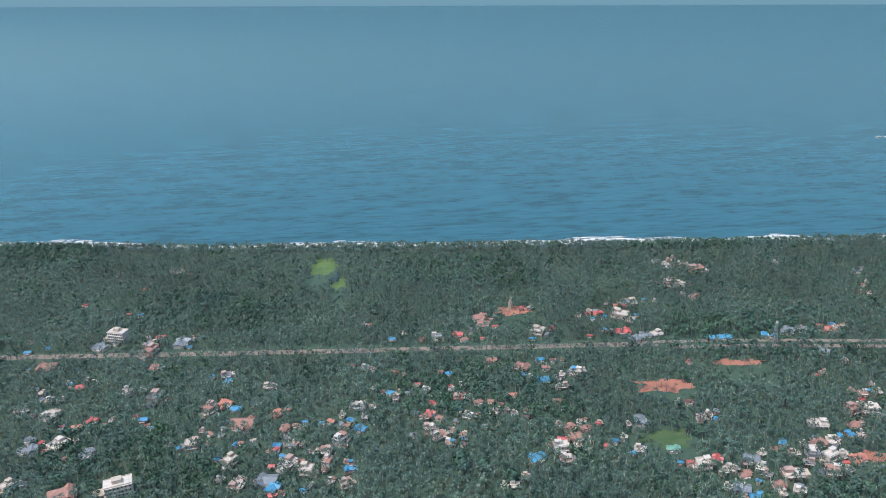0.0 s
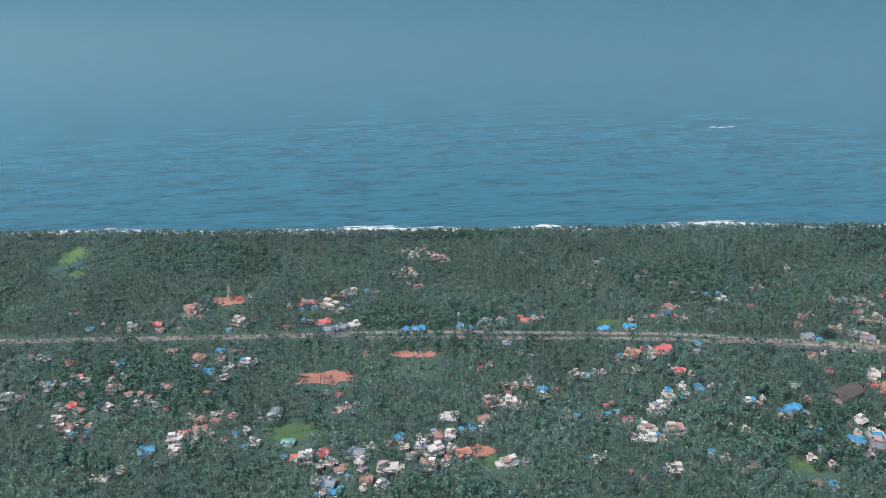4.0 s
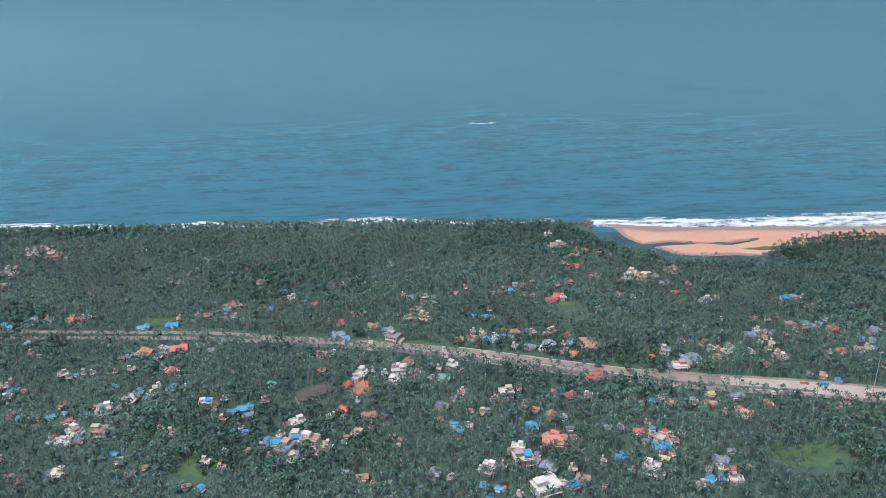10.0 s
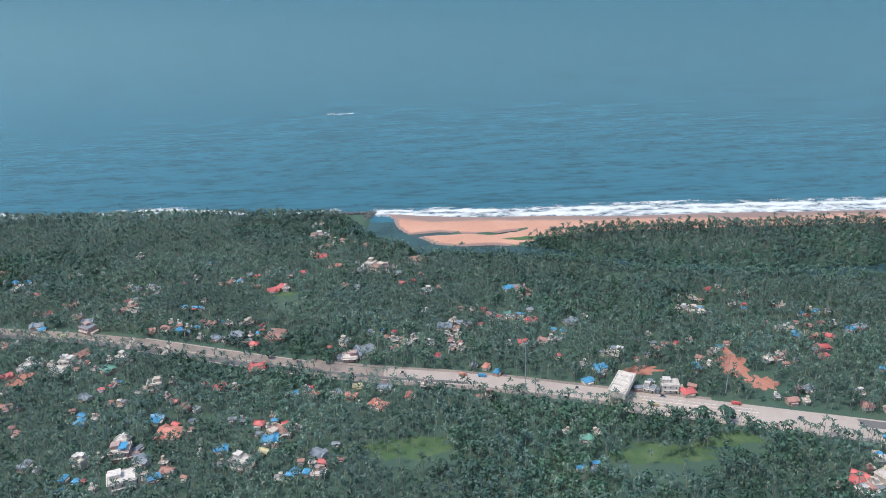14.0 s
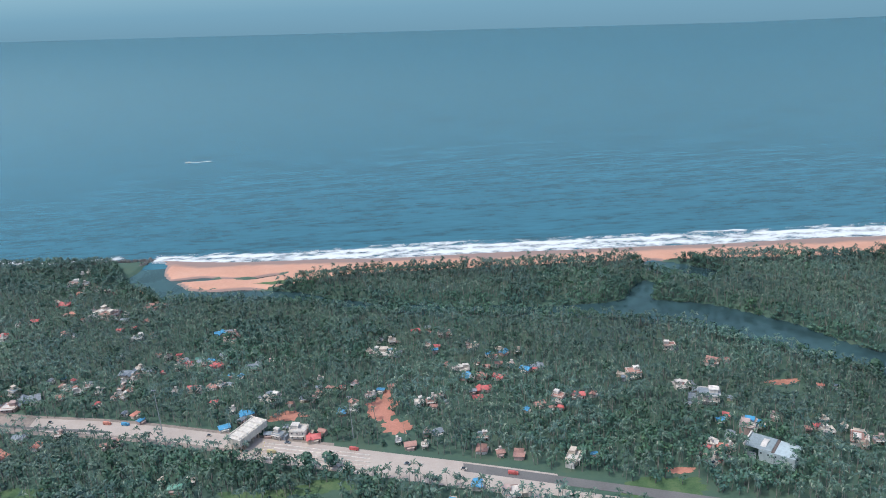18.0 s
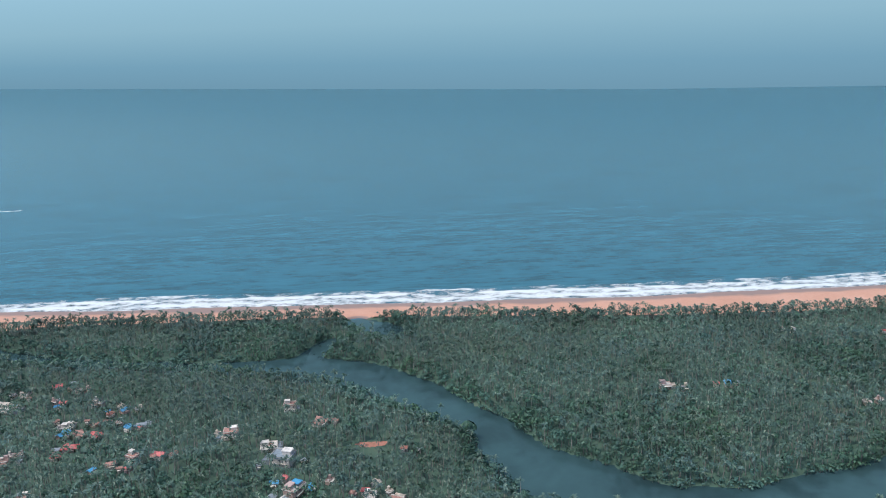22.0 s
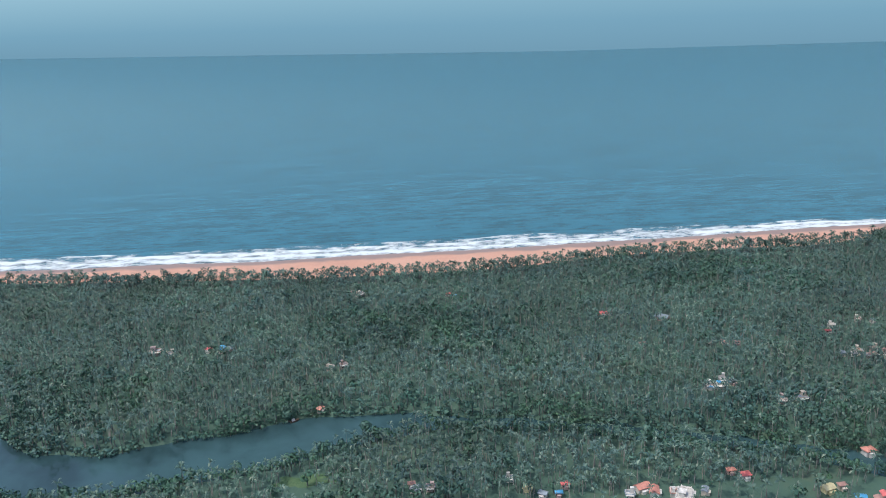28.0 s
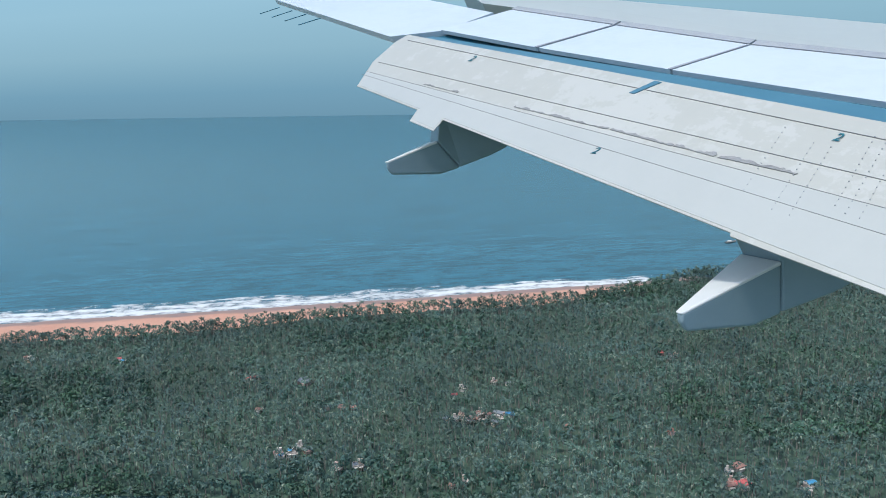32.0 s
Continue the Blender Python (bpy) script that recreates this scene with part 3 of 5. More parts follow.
def palm_shape(n_fronds, r, tall, lean, fat=1.0):
    """One palm: vertices and triangles of trunk and crown; the upper fronds stand up, the middle ones arch, the lowest hang."""
    V, F = [], []
    top = np.array([lean[0], lean[1], tall])
    for k in range(3):
        a = k * 2.094
        V.append((0.2 * math.cos(a), 0.2 * math.sin(a), -0.4))
    V.append(tuple(top + (0, 0, 0.8)))
    F += [(0, 1, 3), (1, 2, 3), (2, 0, 3)]
    trunk = len(V)
    for k in range(n_fronds):
        a = 2.4 * k + r.uniform(-0.4, 0.4)
        long = r.uniform(1.7, 2.3)
        out1, up1, out2, up2 = ((0.30, 1.00, 0.72, 1.15), (0.52, 0.62, 1.0, -0.05), (0.50, -0.05, 0.70, -1.05), (0.42, 0.85, 0.92, 0.50))[k % 4]
        o, s, up = np.array([math.cos(a), math.sin(a), 0]), np.array([-math.sin(a), math.cos(a), 0]), np.array([0, 0, 1.0])
        lift = r.uniform(-0.2, 0.2)
        p1, p2 = (top + o * long * q + up * (h + lift) for q, h in ((out1, up1), (out2, up2)))
        w = r.uniform(0.20, 0.30) * fat
        tilt = up * r.uniform(-0.12, 0.12)
        i = len(V)
        V += [tuple(top + o * 0.05), tuple(p1 + s * w + tilt), tuple(p1 - s * w - tilt), tuple(p2)]
        F += [(i, i + 1, i + 2), (i + 1, i + 3, i + 2)]
    return np.array(V), np.array(F), trunk


def broad_shape(r, clumps=44):
    """One broad-leaved tree: bent leaf sprays round an uneven domed crown of a few lobes."""
    V, F = [], []
    for k in range(3):
        a = k * 2.094
        V += [(0.22 * math.cos(a), 0.22 * math.sin(a), -0.4), (0.1 * math.cos(a), 0.1 * math.sin(a), 3.4)]
    for k in range(3):
        a, b = 2 * k, 2 * ((k + 1) % 3)
        F += [(a, b, b + 1), (a, b + 1, a + 1)]
    trunk = len(V)
    lobes = [(r.uniform(-1.1, 1.1), r.uniform(-1.1, 1.1), r.uniform(2.0, 3.4), r.uniform(0.9, 1.4)) for _ in range(4)]
    for k in range(clumps):
        lx, ly, lz, lr = lobes[k % 4]
        d = r.normal(size=3)
        d[2] = abs(d[2]) * 1.1 - 0.25
        d /= np.linalg.norm(d)
        c = np.array([lx, ly, lz]) + d * lr * r.uniform(0.85, 1.1)
        t1 = np.cross(d, r.normal(size=3))
        t1 /= np.linalg.norm(t1)
        t2 = np.cross(d, t1)
        q = r.uniform(0.38, 0.72) * (0.75 if clumps > 20 else 1.0)
        i = len(V)
        V += [tuple(c + t1 * q - d * 0.3 * q), tuple(c + t2 * q * 0.75), tuple(c - t1 * q - d * 0.3 * q), tuple(c - t2 * q * 0.75)]
        F += [(i, i + 1, i + 3), (i + 1, i + 2, i + 3)]
    return np.array(V), np.array(F), trunk


def road_half(x):
    return np.interp(x, [-900, 120, 300, 360, 400, 450, 520, 600, 620, 700, 730, 1400], [5.0, 5.5, 5, 5.5, 7, 7.2, 7.2, 8, 9.2, 9.2, 8, 8])


def clear(x, y):
    """Where woods may stand."""
    ok = (y < TREES_END(x) - 1.0) & (water_gap(x, y) > 0.3)
    lone = rng.uniform(size=np.shape(x))
    off = y - ROAD(x)
    ok &= (off > road_half(x)) | (off < -road_half(x) - np.interp(x, [-900, 250, 450], [-2.0, -1.5, -1.0])) | ((lone < 0.3) & (x < 330) & (np.abs(off) < 1.2)) | ((lone < 0.3) & (x > 452) & (x < 520) & (np.abs(off + 0.9) < 1.3)) | ((lone < 0.22) & (x > 330) & (x < 520) & (off < 3 - road_half(x))) | ((lone < 0.08 + 0.4 * np.sin(x * 0.047) ** 4) & (x < 118))
    for cx, cy, rx, ry in FIELDS + EARTH_PATCHES:
        f = 6.0 if cy < 330 else 11.0 if cy < 450 else 18.0
        ok &= (((x - cx) / rx) ** 2 + ((y - cy + f) / (ry + f)) ** 2 > 1.0 - 0.3 * np.sin(x * 0.9 + y) ** 2) | (lone < (0.15 if cy < 440 else 0.015))
    for cx, cy, w in [h[1:] for h in HOUSES + SHEDS] + LARGE:
        ok &= (np.abs(x - cx) > w * 0.45 + 0.5) | (y - cy > w * 0.4 + 0.5) | (y - cy < -w * 0.4 - (1.6 if cy < 300 else 2.8)) | ((lone > 0.82) & (y < cy - w * 0.5))
    return ok


def scatter(shapes, x, y, scale, turn):
    """Joins many turned and scaled copies of a few shapes into one set of points and triangles per part."""
    pick = rng.integers(0, len(shapes), len(x))
    z = np.maximum(height(x, y), 0.2)
    res = []
    for part in (0, 1):
        VV, FF, base = [], [], 0
        for k, (V, F, trunk) in enumerate(shapes):
            me = pick == k
            n = int(me.sum())
            if not n:
                continue
            v, f = (V[:trunk], F[F.max(1) < trunk]) if part == 0 else (V[trunk:], F[F.min(1) >= trunk] - trunk)
            c, s = np.cos(turn[me])[:, None], np.sin(turn[me])[:, None]
            sc = scale[me][:, None]
            P = np.stack([(v[:, 0] * c - v[:, 1] * s) * sc + x[me][:, None], (v[:, 0] * s + v[:, 1] * c) * sc + y[me][:, None], v[:, 2] * sc + z[me][:, None]], -1)
            VV.append(P.reshape(-1, 3))
            FF.append((f[None] + base + np.arange(n)[:, None, None] * len(v)).reshape(-1, 3))
            base += n * len(v)
        res.append((np.concatenate(VV), np.concatenate(FF)))
    return res


def tri_mesh(name, V, F, mat):
    me = bpy.data.meshes.new(name)
    me.vertices.add(len(V))
    me.vertices.foreach_set("co", V.astype(np.float32).ravel())
    me.loops.add(F.size)
    me.loops.foreach_set("vertex_index", F.astype(np.int32).ravel())
    me.polygons.add(len(F))
    me.polygons.foreach_set("loop_start", np.arange(0, F.size, 3, dtype=np.int32))
    me.update(calc_edges=True)
    me.materials.append(mat)
    return new(name, me)


def spots(n, x0, x1, y0):
    x = rng.uniform(x0, x1, n)
    y = y0 + rng.uniform(0, 1, n) * (TREES_END(x) - y0)
    return x, y


def grove(step, x0, x1, y0):
    """Evenly crowded spots: a grid with each spot shaken; thinned out far beside the flight's way."""
    X, Y = np.meshgrid(np.arange(x0, x1, step), np.arange(y0, 620, step), indexing="ij")
    x = (X + rng.uniform(-0.46, 0.46, X.shape) * step).ravel()
    y = (Y + rng.uniform(-0.46, 0.46, X.shape) * step).ravel()
    aside = (x < -0.52 * y - 70) | (x > 1256 + 0.6 * y)
    keep = (y < TREES_END(x)) & (~aside | (rng.uniform(size=x.shape) < 0.3))
    return x[keep], y[keep]


x, y = grove(2.75, -440, 1600, 203)
low = rng.uniform(-440, 1600, 5000)
x, y = np.r_[x, low], np.r_[y, 203 - 75 * rng.uniform(size=len(low)) ** 1.6]
rim = np.r_[rng.uniform(-440, 500, 2800), rng.uniform(500, 1450, 1800)]
x, y = np.r_[x, rim], np.r_[y, TREES_END(rim) - 1.2 - 9 * rng.uniform(size=len(rim)) ** 1.3]
m = clear(x, y)
x, y = x[m], y[m]
gap = water_gap(x, y)
inland = np.sin(x * 0.021 + 1.3) * np.sin(y * 0.043 + x * 0.009)
leafy = ((gap < 7) & (rng.uniform(size=len(x)) < 0.6)) | (rng.uniform(size=len(x)) < np.where((x > 540) & (x < 665) & (y < 258), 0.5, np.where(inland > 0.5, 0.5, 0.10)))
near = ~leafy & (x > 1000) & (x < 1400) & (y < 262) & (rng.uniform(size=len(x)) < 0.16)
shapes = [palm_shape(13, rng, rng.uniform(4.4, 7.2), rng.normal(0, 0.5, 2)) for _ in range(20)]
tall_shapes = [palm_shape(13, rng, rng.uniform(5.0, 7.6), rng.normal(0, 0.4, 2), 1.6) for _ in range(8)]
edge_row = ~leafy & ~near & (y > TREES_END(x) - 10) & (rng.uniform(size=len(x)) < np.where(x < 500, 0.7, 0.15))
palms = ~leafy & ~near & ~edge_row
size = rng.uniform(0.70, 1.12, len(x)) * np.where((x < 505) & (y > TREES_END(x) - 16), 0.78, 1.0)
trunks, crowns = scatter(shapes, x[palms], y[palms], size[palms], rng.uniform(0, 6.283, palms.sum()))
woods = tagged(new("palm_grove"), "dense coconut palms with dull green crowns", "palm grove", kind="stuff")
for nm, (V, F), mat in (("trunks", trunks, TRUNK), ("crowns", crowns, PALM)):
    tri_mesh(nm, V, F, mat).parent = woods
trunks, crowns = scatter(tall_shapes, x[edge_row], y[edge_row], size[edge_row], rng.uniform(0, 6.283, edge_row.sum()))
row = tagged(new("shore_palms"), "tall coconut palms along the shore", "palm grove", kind="stuff")
for nm, (V, F), mat in (("trunks", trunks, TRUNK), ("crowns", crowns, PALM)):
    tri_mesh(nm, V, F, mat).parent = row
bushes = [broad_shape(rng) for _ in range(10)]
trunks, crowns = scatter(bushes, x[leafy], y[leafy], np.where(gap[leafy] < 9, rng.uniform(0.6, 1.35, leafy.sum()), rng.uniform(0.65, 1.45, leafy.sum())), rng.uniform(0, 6.283, leafy.sum()))
wood = tagged(new("broadleaf_wood"), "dark green broad-leaved trees among the palms", "wood", kind="stuff")
for nm, (V, F), mat in (("stems", trunks, TRUNK), ("foliage", crowns, LEAF)):
    tri_mesh(nm, V, F, mat).parent = wood


tiny = []
for _ in range(8):
    V, F, k = broad_shape(rng, 14)
    tiny.append((V * (0.75, 0.75, 0.55) - (0, 0, 0.7), F, k))
bx, by = spots(26000, -440, 1600, 203)
bank = rng.uniform(size=(2, 90000)) * ((760,), (270,)) + ((480,), (203,))
edge = water_gap(bank[0], bank[1])
on = (edge > -1.0) & (edge < 1.8) & (bank[1] < TREES_END(bank[0]) - 2)
free = (~clear(bx, by)) & (water_gap(bx, by) > 1) & (np.abs(by - ROAD(bx)) > road_half(bx) + 0.5) & (by < TREES_END(bx) - 1)
for cx, cy, rx, ry in FIELDS + EARTH_PATCHES:
    free &= ((bx - cx) / rx) ** 2 + ((by - cy + 3) / (ry + 3)) ** 2 > 0.9
for cx, cy, w in [h[1:] for h in HOUSES] + LARGE:
    free &= (np.abs(bx - cx) > w * 0.62) | (np.abs(by - cy) > w * 0.62)
bx, by = np.r_[bx[free], bank[0][on]], np.r_[by[free], bank[1][on]]
trunks, crowns = scatter(tiny, bx, by, rng.uniform(0.7, 1.5, len(bx)), rng.uniform(0, 6.283, len(bx)))
shrubs = tagged(new("shrubs"), "low green shrubs between houses and on banks", "shrubs", kind="stuff")
for nm, (V, F), mat in (("stems", trunks, TRUNK), ("foliage", crowns, LEAF)):
    tri_mesh(nm, V, F, mat).parent = shrubs


def standing_palm(shape):
    """A palm on its own, as a thing with trunk and crown."""
    V, F, k = shape
    thing = tagged(new("coconut_palm"), "tall coconut palm with arching dull green fronds", "palm", "palms by the river")
    tri_mesh("trunk", V[:k], F[F.max(1) < k], TRUNK).parent = thing
    tri_mesh("crown", V[k:], F[F.min(1) >= k] - k, PALM).parent = thing
    return thing


kinds = [standing_palm(q) for q in shapes[:6]]
nx, ny = x[near][:260], y[near][:260]
for k, (px, py) in enumerate(zip(nx, ny)):
    m = pose(px, py, max(float(height(px, py)), 0.2), 0, 0, k * 47 % 360) @ Matrix.Scale(0.72 + 0.38 * ((k * 37) % 100) / 100, 4)
    if k < 6:
        kinds[k].matrix_basis = m
    else:
        copy_thing(kinds[k % 6], m)



def standing_tree(tx, ty, size, clumps=170):
    """A large broad-leaved tree on its own, with stem and leafy crown."""
    V, F, k = broad_shape(rng, clumps)
    thing = tagged(new("broadleaf_tree"), "large dark green broad-leaved tree above the palms", "tree", "large trees among the palms")
    tri_mesh("stem", V[:k], F[F.max(1) < k], TRUNK).parent = thing
    tri_mesh("crown", V[k:], F[F.min(1) >= k] - k, LEAF).parent = thing
    thing.matrix_basis = pose(tx, ty, max(float(height(tx, ty)), 0.2), 0, 0, tx % 360) @ Matrix.Diagonal((size, size, size * 0.85, 1))


for tx, ty, size in BIG_TREES:
    standing_tree(tx, ty, size)

# ---- glowing backdrop with painted haze over the far sea ----
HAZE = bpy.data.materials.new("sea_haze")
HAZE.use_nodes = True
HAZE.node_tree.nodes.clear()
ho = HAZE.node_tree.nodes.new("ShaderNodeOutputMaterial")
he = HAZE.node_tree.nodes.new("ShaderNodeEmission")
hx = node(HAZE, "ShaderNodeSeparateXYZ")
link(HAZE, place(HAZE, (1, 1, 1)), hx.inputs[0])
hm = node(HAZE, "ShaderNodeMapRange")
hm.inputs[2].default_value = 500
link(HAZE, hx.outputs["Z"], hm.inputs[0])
# haze painted as an emission gradient by height; the wall glows by itself
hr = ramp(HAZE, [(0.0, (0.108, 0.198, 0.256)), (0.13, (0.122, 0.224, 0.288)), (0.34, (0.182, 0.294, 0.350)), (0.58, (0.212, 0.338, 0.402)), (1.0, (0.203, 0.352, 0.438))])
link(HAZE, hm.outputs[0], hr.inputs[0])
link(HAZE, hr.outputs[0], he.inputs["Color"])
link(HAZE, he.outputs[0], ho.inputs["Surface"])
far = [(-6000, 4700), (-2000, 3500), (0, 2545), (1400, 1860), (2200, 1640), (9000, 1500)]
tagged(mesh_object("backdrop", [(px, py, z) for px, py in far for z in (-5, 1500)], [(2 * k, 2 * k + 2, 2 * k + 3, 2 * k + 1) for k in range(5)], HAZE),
       "glowing backdrop painted as pale blue haze over the far sea", "backdrop", kind="structure")

# ---- surf ----


def surf(name, x0, x1, inner, outer, label, crest=0.5):
    """A sheet of broken water between two lines, thick in the middle and frayed at the rims."""
    xs = np.arange(x0, x1, 2.0)
    us = np.linspace(0, 1, 15)
    V, thick = [], []
    for px in xs:
        a, b = float(inner(px)), float(outer(px))
        wob = 2.6 * noise.noise((px * 0.02, 3.1, 0)) + 1.2 * noise.noise((px * 0.09, 7.7, 0))
        b += 2.2 * wob
        end = min(1, (px - x0) / 14, (x1 - px) / 14)
        for u in us:
            roll_ = sum(math.exp(-((u - c - 0.05 * noise.noise((px * 0.03, c * 9, 0))) / 0.06) ** 2) * max(0, 0.35 + noise.noise((px * 0.022, c * 20, 1))) for c in (0.35, 0.62, 0.86))
            V.append((px, a + (b - a) * u, 0.06 + crest * roll_))
            thick.append((0.34 * math.sin(math.pi * min(1, 0.12 + u)) ** 0.5 + 0.40 * roll_ - 0.12) * end - 0.35 * (1 - end))
    n = len(us)
    F = [(i * n + j, (i + 1) * n + j, (i + 1) * n + j + 1, i * n + j + 1) for i in range(len(xs) - 1) for j in range(n - 1)]
    ob = mesh_object(name, V, F, FOAM)
    ob.data.attributes.new("thickness", "FLOAT", "POINT").data.foreach_set("value", thick)
    ob.data.shade_smooth()
    return tagged(ob, label, "surf", kind="stuff")


surf("surf", 486, 1375, lambda v: SHORE(v) - 4, lambda v: SHORE(v) + np.interp(v, [486, 540, 700, 1000, 1250, 1380], [8, 24, 29, 30, 26, 11]), "white breaking waves on the sand beach", 0.7)
surf("shore_foam", -520, 486, lambda v: SHORE(v) + 1, lambda v: SHORE(v) + 12 + 15 * noise.noise((v * 0.013, 2.2, 0)), "thin white surf below the palms", 0.5)

# ---- roads ----


def strip(name, x0, x1, off, half, lift, mat, label, category="road", step=4.0):
    """A slab that follows the road's line, with edges of its own."""
    xs = np.arange(x0, x1 + 0.1, step)
    V = []
    for px in xs:
        c = float(ROAD(px)) + off
        z = 1.4 + lift
        h = half(px) if callable(half) else half
        V += [(px, c - h, z - 0.3), (px, c - h, z), (px, c + h, z), (px, c + h, z - 0.3)]
    F = [(4 * i + j, 4 * i + 4 + j, 4 * i + 5 + j, 4 * i + 1 + j) for i in range(len(xs) - 1) for j in range(3)]
    return tagged(mesh_object(name, V, F, mat), label, category, kind="structure")


strip("road", 112, 305, 3.2, 1.5, 0.06, ROADBED, "dusty unfinished carriageway between palms")
strip("road_1", 120, 305, -2.6, 1.7, 0.06, ROADBED, "dusty carriageway under construction")
strip("road_10", -300, 112, 1.5, 2.4, 0.06, ROADBED, "narrow dusty road under the palms")
strip("road_2", 300, 480, 0.6, lambda v: float(np.interp(v, [300, 360, 420], [3.4, 4.4, 5.4])), 0.05, ROADBED, "wide dusty grey road under construction")
strip("road_7", 340, 480, 0.2, 0.25, 0.10, CONCRETE, "pale concrete median kerb", "kerb")
strip("road_8", 320, 480, -3.0, 1.5, 0.09, ASPHALT, "grey asphalt lane on a dusty road")
for k, cx in enumerate((359, 394, 413)):
    strip("crossing_%d" % (k + 1), cx - 1.2, cx + 1.2, 0.4, 5.2, 0.12, CONCRETE, "pale concrete crossing band over the dusty road", "road", 1.2)
strip("road_edge", 400, 480, 6.3, 0.35, 0.09, CONCRETE, "pale concrete kerb along the dusty road", "kerb")
strip("road_edge_1", 400, 480, -5.2, 0.3, 0.09, CONCRETE, "pale concrete kerb along the dusty road", "kerb")
strip("road_12", 455, 548, -0.9, 0.9, 0.11, ASPHALT, "dark unpaved gap between the carriageways")
strip("road_verge", 480, 640, 7.6, 0.9, 0.05, ROADBED, "dusty verge by the road", "verge")
strip("road_9", 480, 530, 1.0, 5.4, 0.035, ROADBED, "dusty road where the plaza begins")
strip("road_3", 512, 720, 2.0, 4.6, 0.08, CONCRETE, "pale concrete pavement of the toll plaza")
strip("road_11", 604, 716, -4.0, 4.6, 0.065, CONCRETE, "pale concrete lanes beyond the toll canopy")
strip("road_4", 480, 780, -3.6, 1.8, 0.06, ROADBED, "grey service road below the plaza")
strip("road_5", 688, 2000, 3.2, 2.4, 0.10, ASPHALT, "grey asphalt carriageway", step=6.0)
strip("road_6", 700, 2000, -3.6, 2.0, 0.07, CONCRETE, "pale concrete carriageway", step=6.0)


def patch(name, cx, cy, rx, ry, mat, label, category, lift=0.05):
    """A ragged sheet of bare ground laid on the land."""
    V, F = [(cx, cy, max(float(height(cx, cy)), 0.4) + lift)], []
    n = 56
    for ring in (0.5, 1.0):
        for k in range(n):
            a = 6.2832 * k / n
            q = ring * (0.95 + 0.6 * noise.noise((cx + 2 * math.cos(a), cy + 2 * math.sin(a), ring)) + 0.3 * noise.noise((cx + 6 * math.cos(a), cy + 6 * math.sin(a), 3)))
            px, py = cx + rx * q * math.cos(a), cy + ry * q * math.sin(a)
            V.append((px, py, max(float(height(px, py)), 0.4) + lift * (1 if ring < 1 else 0.5)))
    F += [(0, 1 + k, 1 + (k + 1) % n) for k in range(n)]
    F += [(1 + k, 1 + n + k, 1 + n + (k + 1) % n, 1 + (k + 1) % n) for k in range(n)]
    return tagged(mesh_object(name, V, F, mat), label, category, kind="structure")


for row in EARTH_PATCHES:
    patch("earth_patch", *row, EARTH, "bare red earth among the palms", "ground")
patch("yard", 776, 239, 6.5, 6, CONCRETE, "dusty pale concrete yard with parked cars", "yard", 0.09)
patch("field", 592, 430, 17, 3.6, GRASS, "green grass behind the beach", "field", 0.45)
patch("field", 665, 441, 34, 1.8, GRASS, "green grass behind the beach", "field", 0.45)
patch("pond", -70, 476, 3.2, 9, RIVER, "small grey pond beside the bright green field", "pond", 0.12)
for row in FIELDS[:2]:
    patch("field", *row, PADDY, "bright green rice field among the palms", "field")
for row in FIELDS[2:]:
    patch("field", *row, GRASS, "green grassy clearing among the palms", "field")

# ---- houses ----


def block(x0, x1, y0, y1, z0, z1, inset=0.0):
    """Eight corners and six faces; inset narrows the top."""
    V = [(x0, y0, z0), (x1, y0, z0), (x1, y1, z0), (x0, y1, z0), (x0 + inset, y0 + inset, z1), (x1 - inset, y0 + inset, z1), (x1 - inset, y1 - inset, z1), (x0 + inset, y1 - inset, z1)]
    return V, [(3, 2, 1, 0), (4, 5, 6, 7), (0, 1, 5, 4), (1, 2, 6, 5), (2, 3, 7, 6), (3, 0, 4, 7)]


def joined(*pieces):
    V, F = [], []
    for v, f in pieces:
        F += [tuple(i + len(V) for i in q) for q in f]
        V += v
    return V, F


def part(name, shape, mat, parent, label=""):
    ob = mesh_object(name, shape[0], shape[1], mat, parent)
    if label:
        tagged(ob, label)
    return ob


def gable(w, d, z, rise, over):
    """A pitched roof with thick eaves, the ridge along x."""
    a, b = w / 2 + over, d / 2 + over
    V = [(-a, -b, z - 0.12), (a, -b, z - 0.12), (a, 0, z + rise), (-a, 0, z + rise), (-a, b, z - 0.12), (a, b, z - 0.12)]
    V += [(p, q, r - 0.12) for p, q, r in V]
    return V, [(0, 1, 2, 3), (3, 2, 5, 4), (7, 6, 9, 8), (8, 9, 10, 11), (1, 0, 6, 7), (4, 5, 11, 10), (0, 3, 9, 6), (3, 4, 10, 9), (2, 1, 7, 8), (5, 2, 8, 11)]


def hip(w, d, z, rise, over):
    a, b, r = w / 2 + over, d / 2 + over, max(w / 2 - d / 2, 0.1)
    V = [(-a, -b, z - 0.1), (a, -b, z - 0.1), (a, b, z - 0.1), (-a, b, z - 0.1), (-r, 0, z + rise), (r, 0, z + rise), (-a, -b, z - 0.22), (a, -b, z - 0.22), (a, b, z - 0.22), (-a, b, z - 0.22)]
    return V, [(0, 1, 5, 4), (1, 2, 5), (2, 3, 4, 5), (3, 0, 4), (1, 0, 6, 7), (2, 1, 7, 8), (3, 2, 8, 9), (0, 3, 9, 6), (6, 9, 8, 7)]


